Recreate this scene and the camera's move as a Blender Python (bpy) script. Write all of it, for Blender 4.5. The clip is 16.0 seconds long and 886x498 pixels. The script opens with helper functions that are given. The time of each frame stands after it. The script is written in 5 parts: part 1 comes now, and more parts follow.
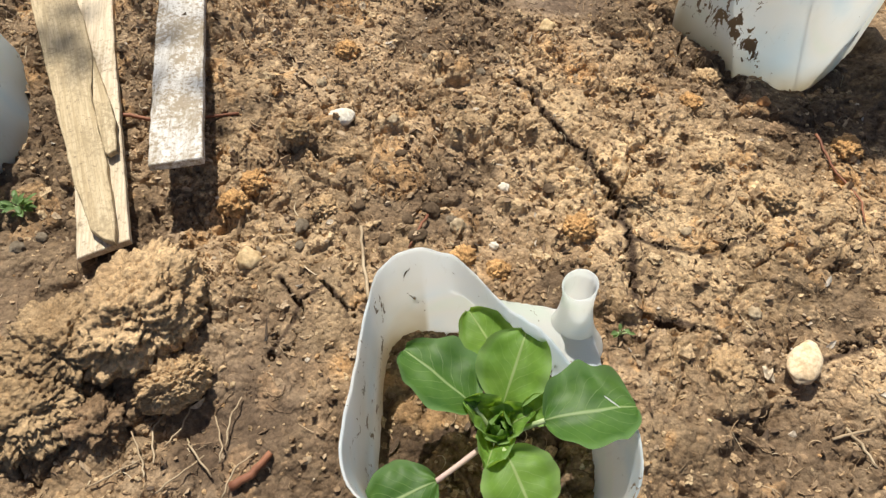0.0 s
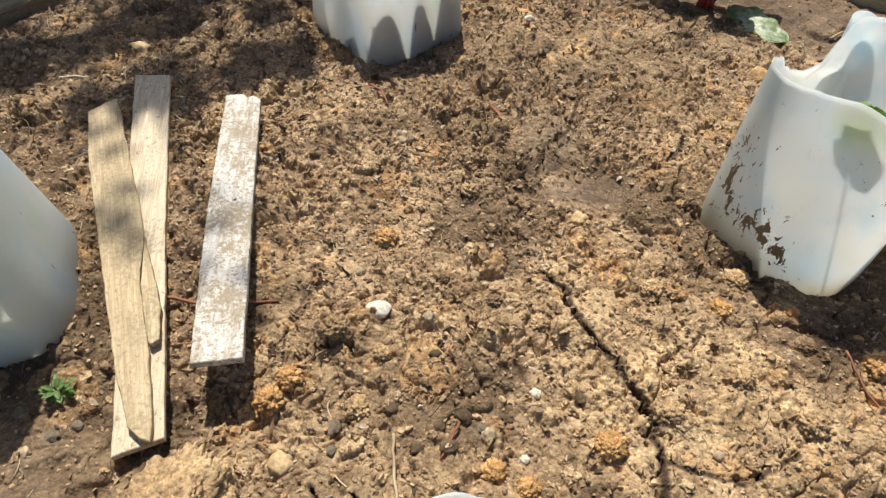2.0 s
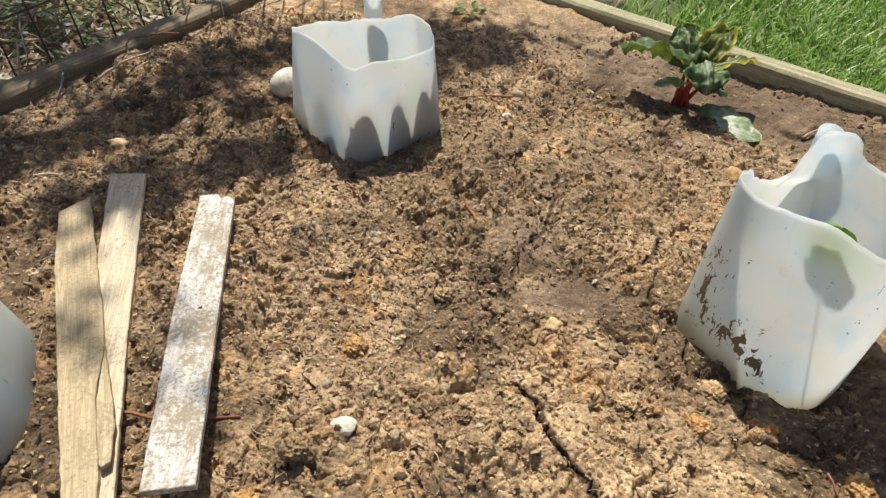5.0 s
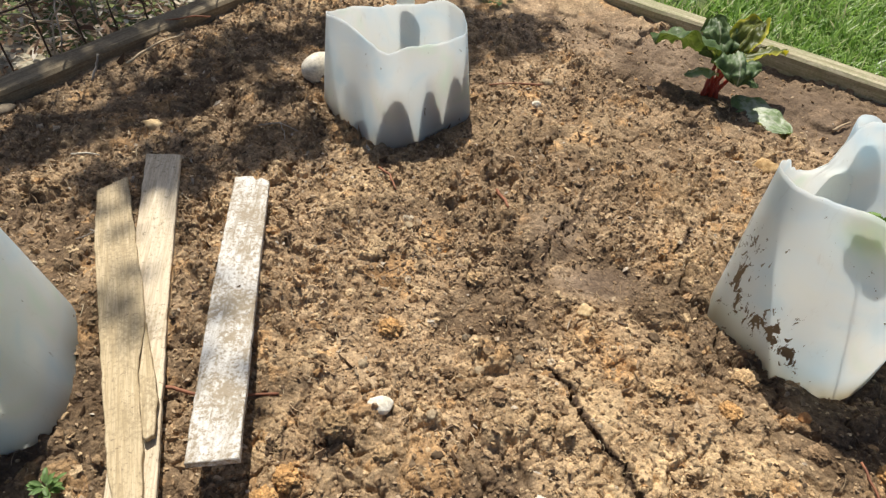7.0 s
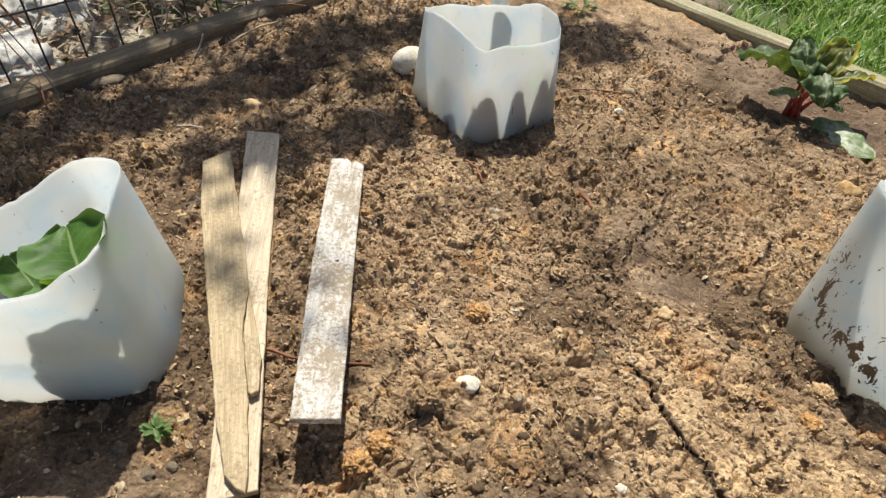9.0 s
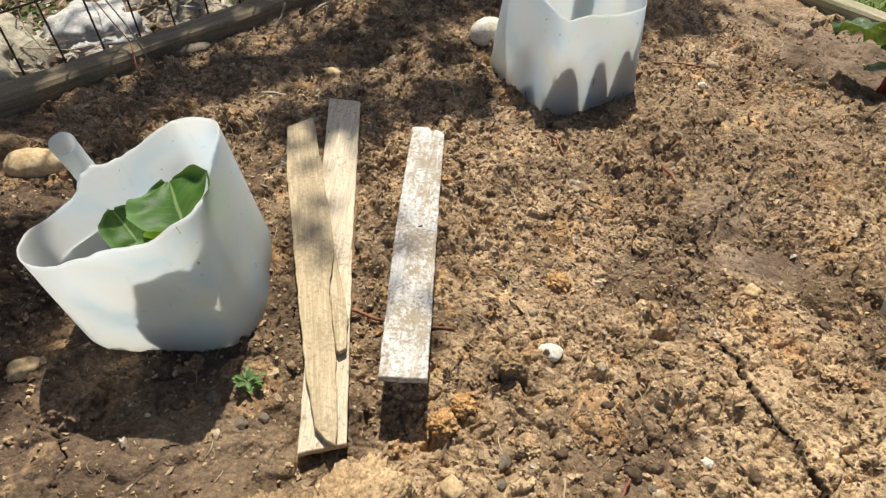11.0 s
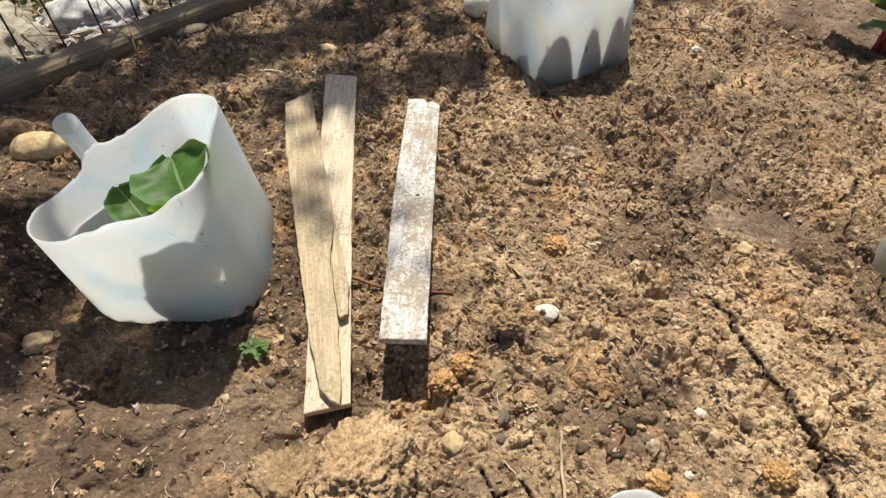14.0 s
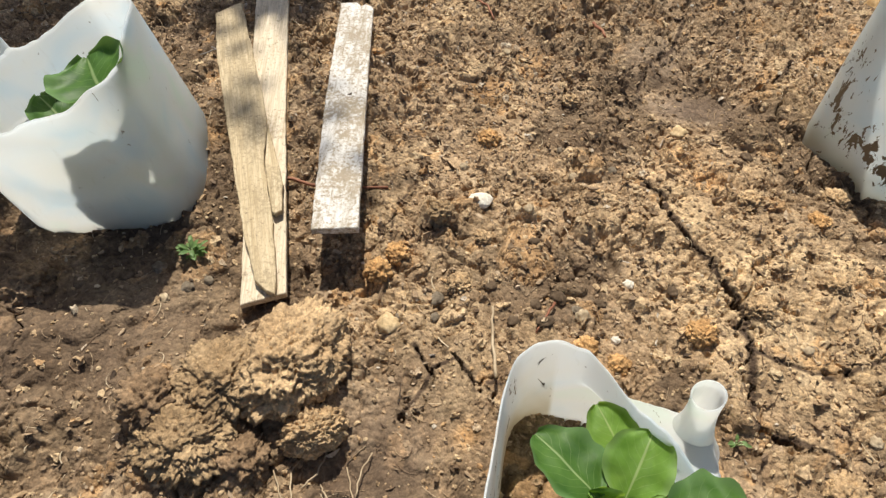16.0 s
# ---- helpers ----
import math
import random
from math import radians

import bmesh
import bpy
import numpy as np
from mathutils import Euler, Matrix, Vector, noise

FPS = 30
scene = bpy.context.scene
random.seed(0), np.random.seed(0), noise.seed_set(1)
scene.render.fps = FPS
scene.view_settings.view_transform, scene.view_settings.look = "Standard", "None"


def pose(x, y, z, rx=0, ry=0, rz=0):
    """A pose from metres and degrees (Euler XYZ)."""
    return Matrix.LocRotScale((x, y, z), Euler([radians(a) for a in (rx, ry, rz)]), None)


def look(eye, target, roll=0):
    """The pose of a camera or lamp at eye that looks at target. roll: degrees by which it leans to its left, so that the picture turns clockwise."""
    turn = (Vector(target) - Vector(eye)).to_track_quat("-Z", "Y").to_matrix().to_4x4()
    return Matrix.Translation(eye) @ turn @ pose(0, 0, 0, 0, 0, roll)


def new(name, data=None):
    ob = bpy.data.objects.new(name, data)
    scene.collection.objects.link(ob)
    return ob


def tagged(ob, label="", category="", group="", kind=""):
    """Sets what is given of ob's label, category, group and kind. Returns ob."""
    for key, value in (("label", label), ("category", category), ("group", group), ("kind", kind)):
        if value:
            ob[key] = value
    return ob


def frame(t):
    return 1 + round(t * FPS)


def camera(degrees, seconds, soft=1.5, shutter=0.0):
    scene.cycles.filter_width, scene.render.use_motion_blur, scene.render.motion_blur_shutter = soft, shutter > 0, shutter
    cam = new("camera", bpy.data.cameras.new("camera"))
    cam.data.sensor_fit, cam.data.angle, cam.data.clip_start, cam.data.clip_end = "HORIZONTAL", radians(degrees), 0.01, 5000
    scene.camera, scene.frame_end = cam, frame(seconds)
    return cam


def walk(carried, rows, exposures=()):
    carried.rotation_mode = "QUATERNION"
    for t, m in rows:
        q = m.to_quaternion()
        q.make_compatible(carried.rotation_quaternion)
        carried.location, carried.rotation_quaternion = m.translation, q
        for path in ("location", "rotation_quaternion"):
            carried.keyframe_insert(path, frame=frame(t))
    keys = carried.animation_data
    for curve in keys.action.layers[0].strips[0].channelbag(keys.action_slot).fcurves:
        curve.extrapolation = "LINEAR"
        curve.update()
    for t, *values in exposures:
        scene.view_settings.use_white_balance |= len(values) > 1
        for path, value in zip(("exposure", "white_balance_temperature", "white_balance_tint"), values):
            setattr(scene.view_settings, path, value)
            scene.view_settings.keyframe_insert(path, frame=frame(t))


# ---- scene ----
cam = camera(67.0, 16.0, soft=1.35)
PATH = [
    (0, (0.079, -0.042, 0.418), (0.111, 1.041, -1.262), 2.4),
    (0.5, (0.072, -0.036, 0.43), (0.103, 1.109, -1.209), 3.2),
    (1, (0.065, -0.017, 0.451), (0.098, 1.181, -1.15), 3.7),
    (1.5, (0.062, 0.0, 0.461), (0.069, 1.257, -1.094), 3.5),
    (2, (0.057, 0.023, 0.478), (0.044, 1.322, -1.043), 3.4),
    (2.5, (0.055, 0.043, 0.493), (0.02, 1.385, -0.99), 3.2),
    (3, (0.063, 0.049, 0.493), (0.015, 1.438, -0.945), 3.8),
    (3.5, (0.072, 0.057, 0.5), (0.032, 1.467, -0.918), 3.2),
    (3.7, (0.076, 0.062, 0.501), (0.048, 1.478, -0.911), 3.1),
    (5.8, (0.069, 0.058, 0.498), (0.075, 1.501, -0.887), 4.4),
    (6, (0.067, 0.057, 0.499), (0.079, 1.493, -0.893), 4.4),
    (6.5, (0.061, 0.056, 0.499), (0.049, 1.482, -0.903), 4.1),
    (7, (0.05, 0.051, 0.496), (0.021, 1.471, -0.912), 4.4),
    (7.5, (0.04, 0.045, 0.497), (-0.009, 1.46, -0.915), 4.7),
    (8, (0.028, 0.036, 0.501), (-0.037, 1.448, -0.915), 5.1),
    (8.5, (0.01, 0.024, 0.501), (-0.082, 1.44, -0.909), 6.0),
    (9, (-0.004, 0.016, 0.496), (-0.128, 1.438, -0.905), 6.4),
    (9.5, (-0.014, 0.014, 0.491), (-0.162, 1.425, -0.918), 6.2),
    (10, (-0.026, 0.004, 0.489), (-0.212, 1.398, -0.934), 6.2),
    (10.2, (-0.029, 0.002, 0.488), (-0.231, 1.389, -0.938), 5.8),
    (12.3, (-0.033, -0.011, 0.482), (-0.344, 1.308, -0.989), 2.0),
    (12.5, (-0.032, -0.015, 0.482), (-0.345, 1.304, -0.988), 1.9),
    (13, (-0.025, -0.015, 0.491), (-0.337, 1.295, -0.988), 1.2),
    (13.5, (-0.022, -0.016, 0.494), (-0.307, 1.299, -0.986), 1.6),
    (14, (-0.018, -0.018, 0.487), (-0.289, 1.292, -1.0), 1.6),
    (14.5, (-0.007, -0.025, 0.482), (-0.272, 1.266, -1.023), 1.1),
    (15, (0.012, -0.036, 0.472), (-0.247, 1.23, -1.054), 0.3),
    (15.5, (0.027, -0.046, 0.467), (-0.212, 1.183, -1.093), -0.1),
    (16, (0.034, -0.051, 0.46), (-0.165, 1.151, -1.127), 0.2),
]
walk(cam, [(t, look(eye, target, roll)) for t, eye, target, roll in PATH])

# ---- world, sun ----
SUN_DIR = Vector((-0.14, 0.50, 0.855)).normalized()
sun_data = bpy.data.lights.new("sun", "SUN")
sun_data.energy, sun_data.angle, sun_data.color = 4.8, radians(0.55), (1.0, 0.955, 0.858)
sun = new("sun", sun_data)
sun.matrix_world = look((0, 0, 5), Vector((0, 0, 5)) - SUN_DIR)
world = bpy.data.worlds.new("sky")
scene.world = world
world.use_nodes = True
wn = world.node_tree.nodes
sky = wn.new("ShaderNodeTexSky")
sky.sky_type, sky.sun_disc = "NISHITA", False
sky.dust_density, sky.ozone_density, sky.air_density = 2.2, 0.7, 0.9
sky.sun_elevation = math.asin(SUN_DIR.z)
sky.sun_rotation = math.atan2(SUN_DIR.x, SUN_DIR.y)
world.node_tree.links.new(sky.outputs[0], wn["Background"].inputs[0])
wn["Background"].inputs[1].default_value = 0.072
scene.view_settings.exposure = 0.27

# ---- materials ----
def nodes_of(name):
    m = bpy.data.materials.new(name)
    m.use_nodes = True
    nt = m.node_tree
    return m, nt, nt.nodes["Principled BSDF"]


def noise_node(nt, scale, detail=4.0, rough=0.6, coord="Object", stretch=None, distortion=0.0):
    tc = nt.nodes.new("ShaderNodeTexCoord")
    n = nt.nodes.new("ShaderNodeTexNoise")
    n.inputs["Scale"].default_value = scale
    n.inputs["Detail"].default_value = detail
    n.inputs["Roughness"].default_value = rough
    n.inputs["Distortion"].default_value = distortion
    if stretch:
        mp = nt.nodes.new("ShaderNodeMapping")
        mp.inputs["Scale"].default_value = stretch
        nt.links.new(tc.outputs[coord], mp.inputs[0])
        nt.links.new(mp.outputs[0], n.inputs["Vector"])
    else:
        nt.links.new(tc.outputs[coord], n.inputs["Vector"])
    return n.outputs["Fac"]


def ramp(nt, fac, stops):
    r = nt.nodes.new("ShaderNodeValToRGB")
    while len(r.color_ramp.elements) < len(stops):
        r.color_ramp.elements.new(0.5)
    for e, (p, c) in zip(r.color_ramp.elements, stops):
        e.position = p
        e.color = (*c, 1) if len(c) == 3 else c
    nt.links.new(fac, r.inputs[0])
    return r.outputs[0]


def grey(nt, fac, lo, hi):
    n = nt.nodes.new("ShaderNodeMapRange")
    n.inputs[1].default_value, n.inputs[2].default_value = lo, hi
    nt.links.new(fac, n.inputs[0])
    return n.outputs[0]


def mixc(nt, fac, a, b, mode="MIX"):
    n = nt.nodes.new("ShaderNodeMix")
    n.data_type, n.blend_type = "RGBA", mode
    if isinstance(fac, (int, float)):
        n.inputs[0].default_value = fac
    else:
        nt.links.new(fac, n.inputs[0])
    for sock, v in ((n.inputs[6], a), (n.inputs[7], b)):
        if isinstance(v, tuple):
            sock.default_value = (*v, 1)
        else:
            nt.links.new(v, sock)
    return n.outputs[2]


def maths(nt, op, a, b=None):
    n = nt.nodes.new("ShaderNodeMath")
    n.operation = op
    for i, v in enumerate((a, b)):
        if v is None:
            continue
        if isinstance(v, (int, float)):
            n.inputs[i].default_value = v
        else:
            nt.links.new(v, n.inputs[i])
    return n.outputs[0]


def attr(nt, name):
    n = nt.nodes.new("ShaderNodeAttribute")
    n.attribute_name = name
    return n.outputs["Fac"]


def bump(nt, bsdf, height, strength, distance):
    b = nt.nodes.new("ShaderNodeBump")
    b.inputs["Strength"].default_value, b.inputs["Distance"].default_value = strength, distance
    nt.links.new(height, b.inputs["Height"])
    nt.links.new(b.outputs[0], bsdf.inputs["Normal"])


def island_random(nt):
    g = nt.nodes.new("ShaderNodeNewGeometry")
    return g.outputs["Random Per Island"]


def soil_material(name, use_attr=True, tint=None):
    m, nt, b = nodes_of(name)
    n1 = noise_node(nt, 42, 7, 0.72)
    n2 = noise_node(nt, 310, 5, 0.75, distortion=0.6)
    n3 = noise_node(nt, 9, 3, 0.55)
    tc = nt.nodes.new("ShaderNodeTexCoord")
    vor = nt.nodes.new("ShaderNodeTexVoronoi")
    vor.inputs["Scale"].default_value = 330
    nt.links.new(tc.outputs["Object"], vor.inputs["Vector"])
    grain = nt.nodes.new("ShaderNodeSeparateColor")
    nt.links.new(vor.outputs["Color"], grain.inputs[0])
    col = ramp(nt, n1, [(0.28, (0.225, 0.149, 0.085)), (0.43, (0.405, 0.278, 0.164)), (0.56, (0.505, 0.364, 0.224)), (0.70, (0.615, 0.460, 0.294))])
    fine = ramp(nt, n2, [(0.30, (0.50, 0.48, 0.46)), (0.47, (0.86, 0.85, 0.84)), (0.66, (1.18, 1.17, 1.14))])
    if tint:
        col = mixc(nt, 0.74, col, tint)
    if use_attr:
        tan = maths(nt, "MULTIPLY", attr(nt, "tan"), grey(nt, n1, 0.25, 0.55))
        col = mixc(nt, maths(nt, "MULTIPLY", tan, 0.85), col, (0.62, 0.45, 0.262))
        org = maths(nt, "MULTIPLY", attr(nt, "orange"), grey(nt, n1, 0.3, 0.55))
        col = mixc(nt, maths(nt, "MULTIPLY", org, 0.85), col, (0.60, 0.345, 0.145))
        pale = attr(nt, "smooth")
        col = mixc(nt, maths(nt, "MULTIPLY", pale, 0.85), col, (0.215, 0.160, 0.118))
        # Dark damp colour, which also paints shade in cracks and the near jug.
        moist_shade = maths(nt, "MULTIPLY", attr(nt, "moist_shade"), grey(nt, n3, -0.1, 0.41))
        col = mixc(nt, moist_shade, col, (0.092, 0.060, 0.039))
    col = mixc(nt, 1.0, col, ramp(nt, noise_node(nt, 17, 4, 0.6), [(0.32, (0.66, 0.63, 0.60)), (0.5, (1.0, 1.0, 1.0)), (0.68, (1.16, 1.17, 1.18))]), "MULTIPLY")
    if use_attr:
        col = mixc(nt, 1.0, col, ramp(nt, attr(nt, "tone"), [(0.08, (0.70, 0.68, 0.65)), (0.5, (1.0, 1.0, 1.0)), (0.92, (1.24, 1.23, 1.20))]), "MULTIPLY")
    col = mixc(nt, 1.0, col, fine, "MULTIPLY")
    col = mixc(nt, 1.0, col, ramp(nt, grain.outputs[0], [(0.0, (0.78, 0.77, 0.76)), (0.5, (1.0, 1.0, 1.0)), (0.93, (1.08, 1.07, 1.05)), (1.0, (1.45, 1.42, 1.36))]), "MULTIPLY")
    nt.links.new(col, b.inputs["Base Color"])
    b.inputs["Roughness"].default_value = 0.9
    b.inputs["Specular IOR Level"].default_value = 0.25
    rough = attr(nt, "smooth") if use_attr else None
    hgt = maths(nt, "ADD", n2, maths(nt, "MULTIPLY", vor.outputs["Distance"], -0.7))
    if rough:
        hgt = maths(nt, "MULTIPLY", hgt, maths(nt, "SUBTRACT", 1.0, maths(nt, "MULTIPLY", rough, 0.6)))
    bump(nt, b, hgt, 0.85, 0.0022)
    return m


def crumb_material():
    m, nt, b = nodes_of("crumbs")
    r = island_random(nt)
    n = noise_node(nt, 330, 3, 0.7)
    col = ramp(nt, r, [(0.0, (0.10, 0.065, 0.042)), (0.06, (0.20, 0.135, 0.082)), (0.25, (0.34, 0.235, 0.142)), (0.6, (0.46, 0.33, 0.20)), (0.86, (0.60, 0.455, 0.285)), (0.96, (0.45, 0.27, 0.13)), (1.0, (0.56, 0.48, 0.37))])
    col = mixc(nt, 1.0, col, ramp(nt, n, [(0.35, (0.5, 0.48, 0.45)), (0.65, (1.2, 1.18, 1.12))]), "MULTIPLY")
    nt.links.new(col, b.inputs["Base Color"])
    b.inputs["Roughness"].default_value = 0.9
    b.inputs["Specular IOR Level"].default_value = 0.2
    bump(nt, b, n, 0.6, 0.001)
    return m


def chip_material():
    m, nt, b = nodes_of("mulch_chips")
    r = island_random(nt)
    n = noise_node(nt, 400, 3, 0.7)
    col = ramp(nt, r, [(0.0, (0.07, 0.047, 0.03)), (0.08, (0.15, 0.10, 0.062)), (0.35, (0.27, 0.185, 0.11)), (0.75, (0.40, 0.285, 0.175)), (0.95, (0.50, 0.385, 0.26)), (1.0, (0.52, 0.47, 0.40))])
    col = mixc(nt, 1.0, col, ramp(nt, n, [(0.3, (0.6, 0.58, 0.55)), (0.7, (1.2, 1.18, 1.15))]), "MULTIPLY")
    nt.links.new(col, b.inputs["Base Color"])
    b.inputs["Roughness"].default_value = 0.75
    b.inputs["Specular IOR Level"].default_value = 0.35
    return m


def fibre_material():
    m, nt, b = nodes_of("dry_fibres")
    r = island_random(nt)
    col = ramp(nt, r, [(0.0, (0.09, 0.05, 0.025)), (0.4, (0.21, 0.13, 0.07)), (0.8, (0.36, 0.25, 0.14)), (1.0, (0.54, 0.44, 0.29))])
    nt.links.new(col, b.inputs["Base Color"])
    b.inputs["Roughness"].default_value = 0.7
    return m


def stone_material(name, c1, c2, rough=0.75):
    m, nt, b = nodes_of(name)
    n1, n2 = noise_node(nt, 70, 5, 0.65), noise_node(nt, 320, 3, 0.7)
    col = ramp(nt, n1, [(0.32, c1), (0.6, c2)])
    col = mixc(nt, 1.0, col, ramp(nt, n2, [(0.3, (0.7, 0.68, 0.66)), (0.62, (1.1, 1.1, 1.1))]), "MULTIPLY")
    nt.links.new(col, b.inputs["Base Color"])
    b.inputs["Roughness"].default_value = min(rough + 0.15, 1.0)
    b.inputs["Specular IOR Level"].default_value = 0.15
    bump(nt, b, n1, 0.4, 0.002)
    return m


def wood_material(name, dark, mid, light, dirt=0.5, paint=None, dirt_col=(0.23, 0.155, 0.09), dirt_lo=0.46, scale=1.0):
    m, nt, b = nodes_of(name)
    grain = noise_node(nt, 26 * scale, 6, 0.62, stretch=(10, 0.55, 10))
    grain2 = noise_node(nt, 120 * scale, 3, 0.6, stretch=(8, 0.35, 8))
    blot = noise_node(nt, 17, 5, 0.7)
    speck = noise_node(nt, 260, 5, 0.75)
    stain = noise_node(nt, 31, 6, 0.72, distortion=0.4)
    speck2 = noise_node(nt, 210, 4, 0.75, distortion=0.5)
    col = ramp(nt, grain, [(0.30, dark), (0.5, mid), (0.68, light)])
    col = mixc(nt, 1.0, col, ramp(nt, grain2, [(0.35, (0.80, 0.79, 0.77)), (0.6, (1.05, 1.05, 1.04))]), "MULTIPLY")
    if paint:
        f = grey(nt, maths(nt, "ADD", maths(nt, "MULTIPLY", speck, 0.5), maths(nt, "MULTIPLY", grain, 0.5)), 0.40, 0.48)
        col = mixc(nt, f, col, paint)
    d = grey(nt, maths(nt, "ADD", maths(nt, "MULTIPLY", blot, 0.42), maths(nt, "MULTIPLY", speck, 0.58)), dirt_lo, dirt_lo + 0.09)
    col = mixc(nt, maths(nt, "MULTIPLY", d, dirt), col, dirt_col)
    col = mixc(nt, maths(nt, "MULTIPLY", grey(nt, stain, 0.50, 0.64), dirt * 0.22), col, (0.30, 0.245, 0.14))
    k = grey(nt, speck2, 0.585, 0.66)
    col = mixc(nt, maths(nt, "MULTIPLY", k, 0.62), col, (0.13, 0.095, 0.06))
    nt.links.new(col, b.inputs["Base Color"])
    b.inputs["Roughness"].default_value = 0.85
    b.inputs["Specular IOR Level"].default_value = 0.25
    bump(nt, b, grain, 0.5, 0.0012)
    return m


def plastic_material(name="milky_plastic"):
    m, nt, b = nodes_of(name)
    out = nt.nodes["Material Output"]
    n = noise_node(nt, 14, 3, 0.5)
    sp = noise_node(nt, 105, 5, 0.66, stretch=(1, 1, 0.6), distortion=0.9)
    mud = attr(nt, "mud")
    mudf = grey(nt, maths(nt, "ADD", sp, maths(nt, "MULTIPLY", mud, 0.24)), 0.685, 0.70)
    dust = maths(nt, "MULTIPLY", attr(nt, "dust"), grey(nt, n, 0.3, 0.6))
    tone = noise_node(nt, 17, 2, 0.5, distortion=0.5)
    col = ramp(nt, tone, [(0.30, (0.80, 0.885, 0.93)), (0.45, (0.91, 0.935, 0.935)), (0.58, (0.93, 0.93, 0.905)), (0.72, (0.87, 0.925, 0.855))])
    scuff = grey(nt, noise_node(nt, 95, 5, 0.7, stretch=(1, 1, 0.35), distortion=1.2), 0.60, 0.70)
    col = mixc(nt, maths(nt, "MULTIPLY", scuff, 0.16), col, (0.55, 0.50, 0.42))
    col = mixc(nt, dust, col, (0.62, 0.56, 0.42))
    dcol = mixc(nt, mudf, col, (0.20, 0.145, 0.085))
    nt.links.new(dcol, b.inputs["Base Color"])
    b.inputs["Roughness"].default_value = 0.38
    b.inputs["Specular IOR Level"].default_value = 0.4
    tr = nt.nodes.new("ShaderNodeBsdfTranslucent")
    nt.links.new(col, tr.inputs[0])
    mix = nt.nodes.new("ShaderNodeMixShader")
    f = maths(nt, "MULTIPLY", maths(nt, "SUBTRACT", 1.0, mudf), ramp(nt, noise_node(nt, 9, 2, 0.5, distortion=0.8), [(0.3, (0.68, 0.68, 0.68)), (0.7, (0.82, 0.82, 0.82))]))
    nt.links.new(f, mix.inputs[0])
    nt.links.new(b.outputs[0], mix.inputs[1])
    nt.links.new(tr.outputs[0], mix.inputs[2])
    nt.links.new(mix.outputs[0], out.inputs[0])
    wob = noise_node(nt, 22, 2, 0.5)
    bump(nt, b, wob, 0.25, 0.004)
    return m


def leaf_material(name, base, base2, vein, vein_amt=0.7, translucency=0.4, edge=None, blotch=None, rough=0.42, k=7.0):
    m, nt, b = nodes_of(name)
    out = nt.nodes["Material Output"]
    u, v = attr(nt, "across"), attr(nt, "along")
    au = maths(nt, "ABSOLUTE", u)
    n = noise_node(nt, 55, 4, 0.6)
    col = ramp(nt, n, [(0.32, base), (0.68, base2)])
    if blotch:
        col = mixc(nt, grey(nt, noise_node(nt, 42, 3, 0.6), 0.5, 0.6), col, blotch)
    mid = grey(nt, au, 0.055, 0.018)
    warp = maths(nt, "MULTIPLY", maths(nt, "SUBTRACT", noise_node(nt, 70, 2, 0.5), 0.5), 1.1)
    phase = maths(nt, "FRACT", maths(nt, "ADD", warp, maths(nt, "SUBTRACT", maths(nt, "MULTIPLY", v, k), maths(nt, "MULTIPLY", au, k * 0.42))))
    tri = maths(nt, "ABSOLUTE", maths(nt, "SUBTRACT", phase, 0.5))
    lat = maths(nt, "MULTIPLY", grey(nt, tri, 0.45, 0.49), grey(nt, au, 1.0, 0.25))
    f = maths(nt, "MULTIPLY", maths(nt, "MAXIMUM", mid, maths(nt, "MULTIPLY", lat, 0.38)), vein_amt)
    col = mixc(nt, f, col, vein)
    if edge:
        col = mixc(nt, grey(nt, au, 0.72, 1.0), col, edge)
    nt.links.new(col, b.inputs["Base Color"])
    b.inputs["Roughness"].default_value = rough
    b.inputs["Specular IOR Level"].default_value = 0.3
    tr = nt.nodes.new("ShaderNodeBsdfTranslucent")
    tcol = mixc(nt, 1.0, col, (1.25, 1.15, 0.35), "MULTIPLY")
    nt.links.new(tcol, tr.inputs[0])
    mix = nt.nodes.new("ShaderNodeMixShader")
    mix.inputs[0].default_value = translucency
    nt.links.new(b.outputs[0], mix.inputs[1])
    nt.links.new(tr.outputs[0], mix.inputs[2])
    nt.links.new(mix.outputs[0], out.inputs[0])
    bump(nt, b, maths(nt, "SUBTRACT", n, maths(nt, "MULTIPLY", f, 0.6)), 0.35, 0.0012)
    return m


def plain_material(name, c1, c2, rough=0.6, scale=60.0, stretch=None, metal=0.0):
    m, nt, b = nodes_of(name)
    n = noise_node(nt, scale, 4, 0.65, stretch=stretch)
    nt.links.new(ramp(nt, n, [(0.33, c1), (0.66, c2)]), b.inputs["Base Color"])
    b.inputs["Roughness"].default_value = rough
    b.inputs["Metallic"].default_value = metal
    bump(nt, b, n, 0.3, 0.001)
    return m


def island_material(name, stops, rough=0.6, translucency=0.0):
    m, nt, b = nodes_of(name)
    col = ramp(nt, island_random(nt), stops)
    col = mixc(nt, 1.0, col, ramp(nt, noise_node(nt, 90, 3, 0.6), [(0.3, (0.75, 0.75, 0.72)), (0.7, (1.15, 1.15, 1.12))]), "MULTIPLY")
    nt.links.new(col, b.inputs["Base Color"])
    b.inputs["Roughness"].default_value = rough
    if translucency:
        tr = nt.nodes.new("ShaderNodeBsdfTranslucent")
        nt.links.new(col, tr.inputs[0])
        mix = nt.nodes.new("ShaderNodeMixShader")
        mix.inputs[0].default_value = translucency
        nt.links.new(b.outputs[0], mix.inputs[1])
        nt.links.new(tr.outputs[0], mix.inputs[2])
        nt.links.new(mix.outputs[0], nt.nodes["Material Output"].inputs[0])
    return m


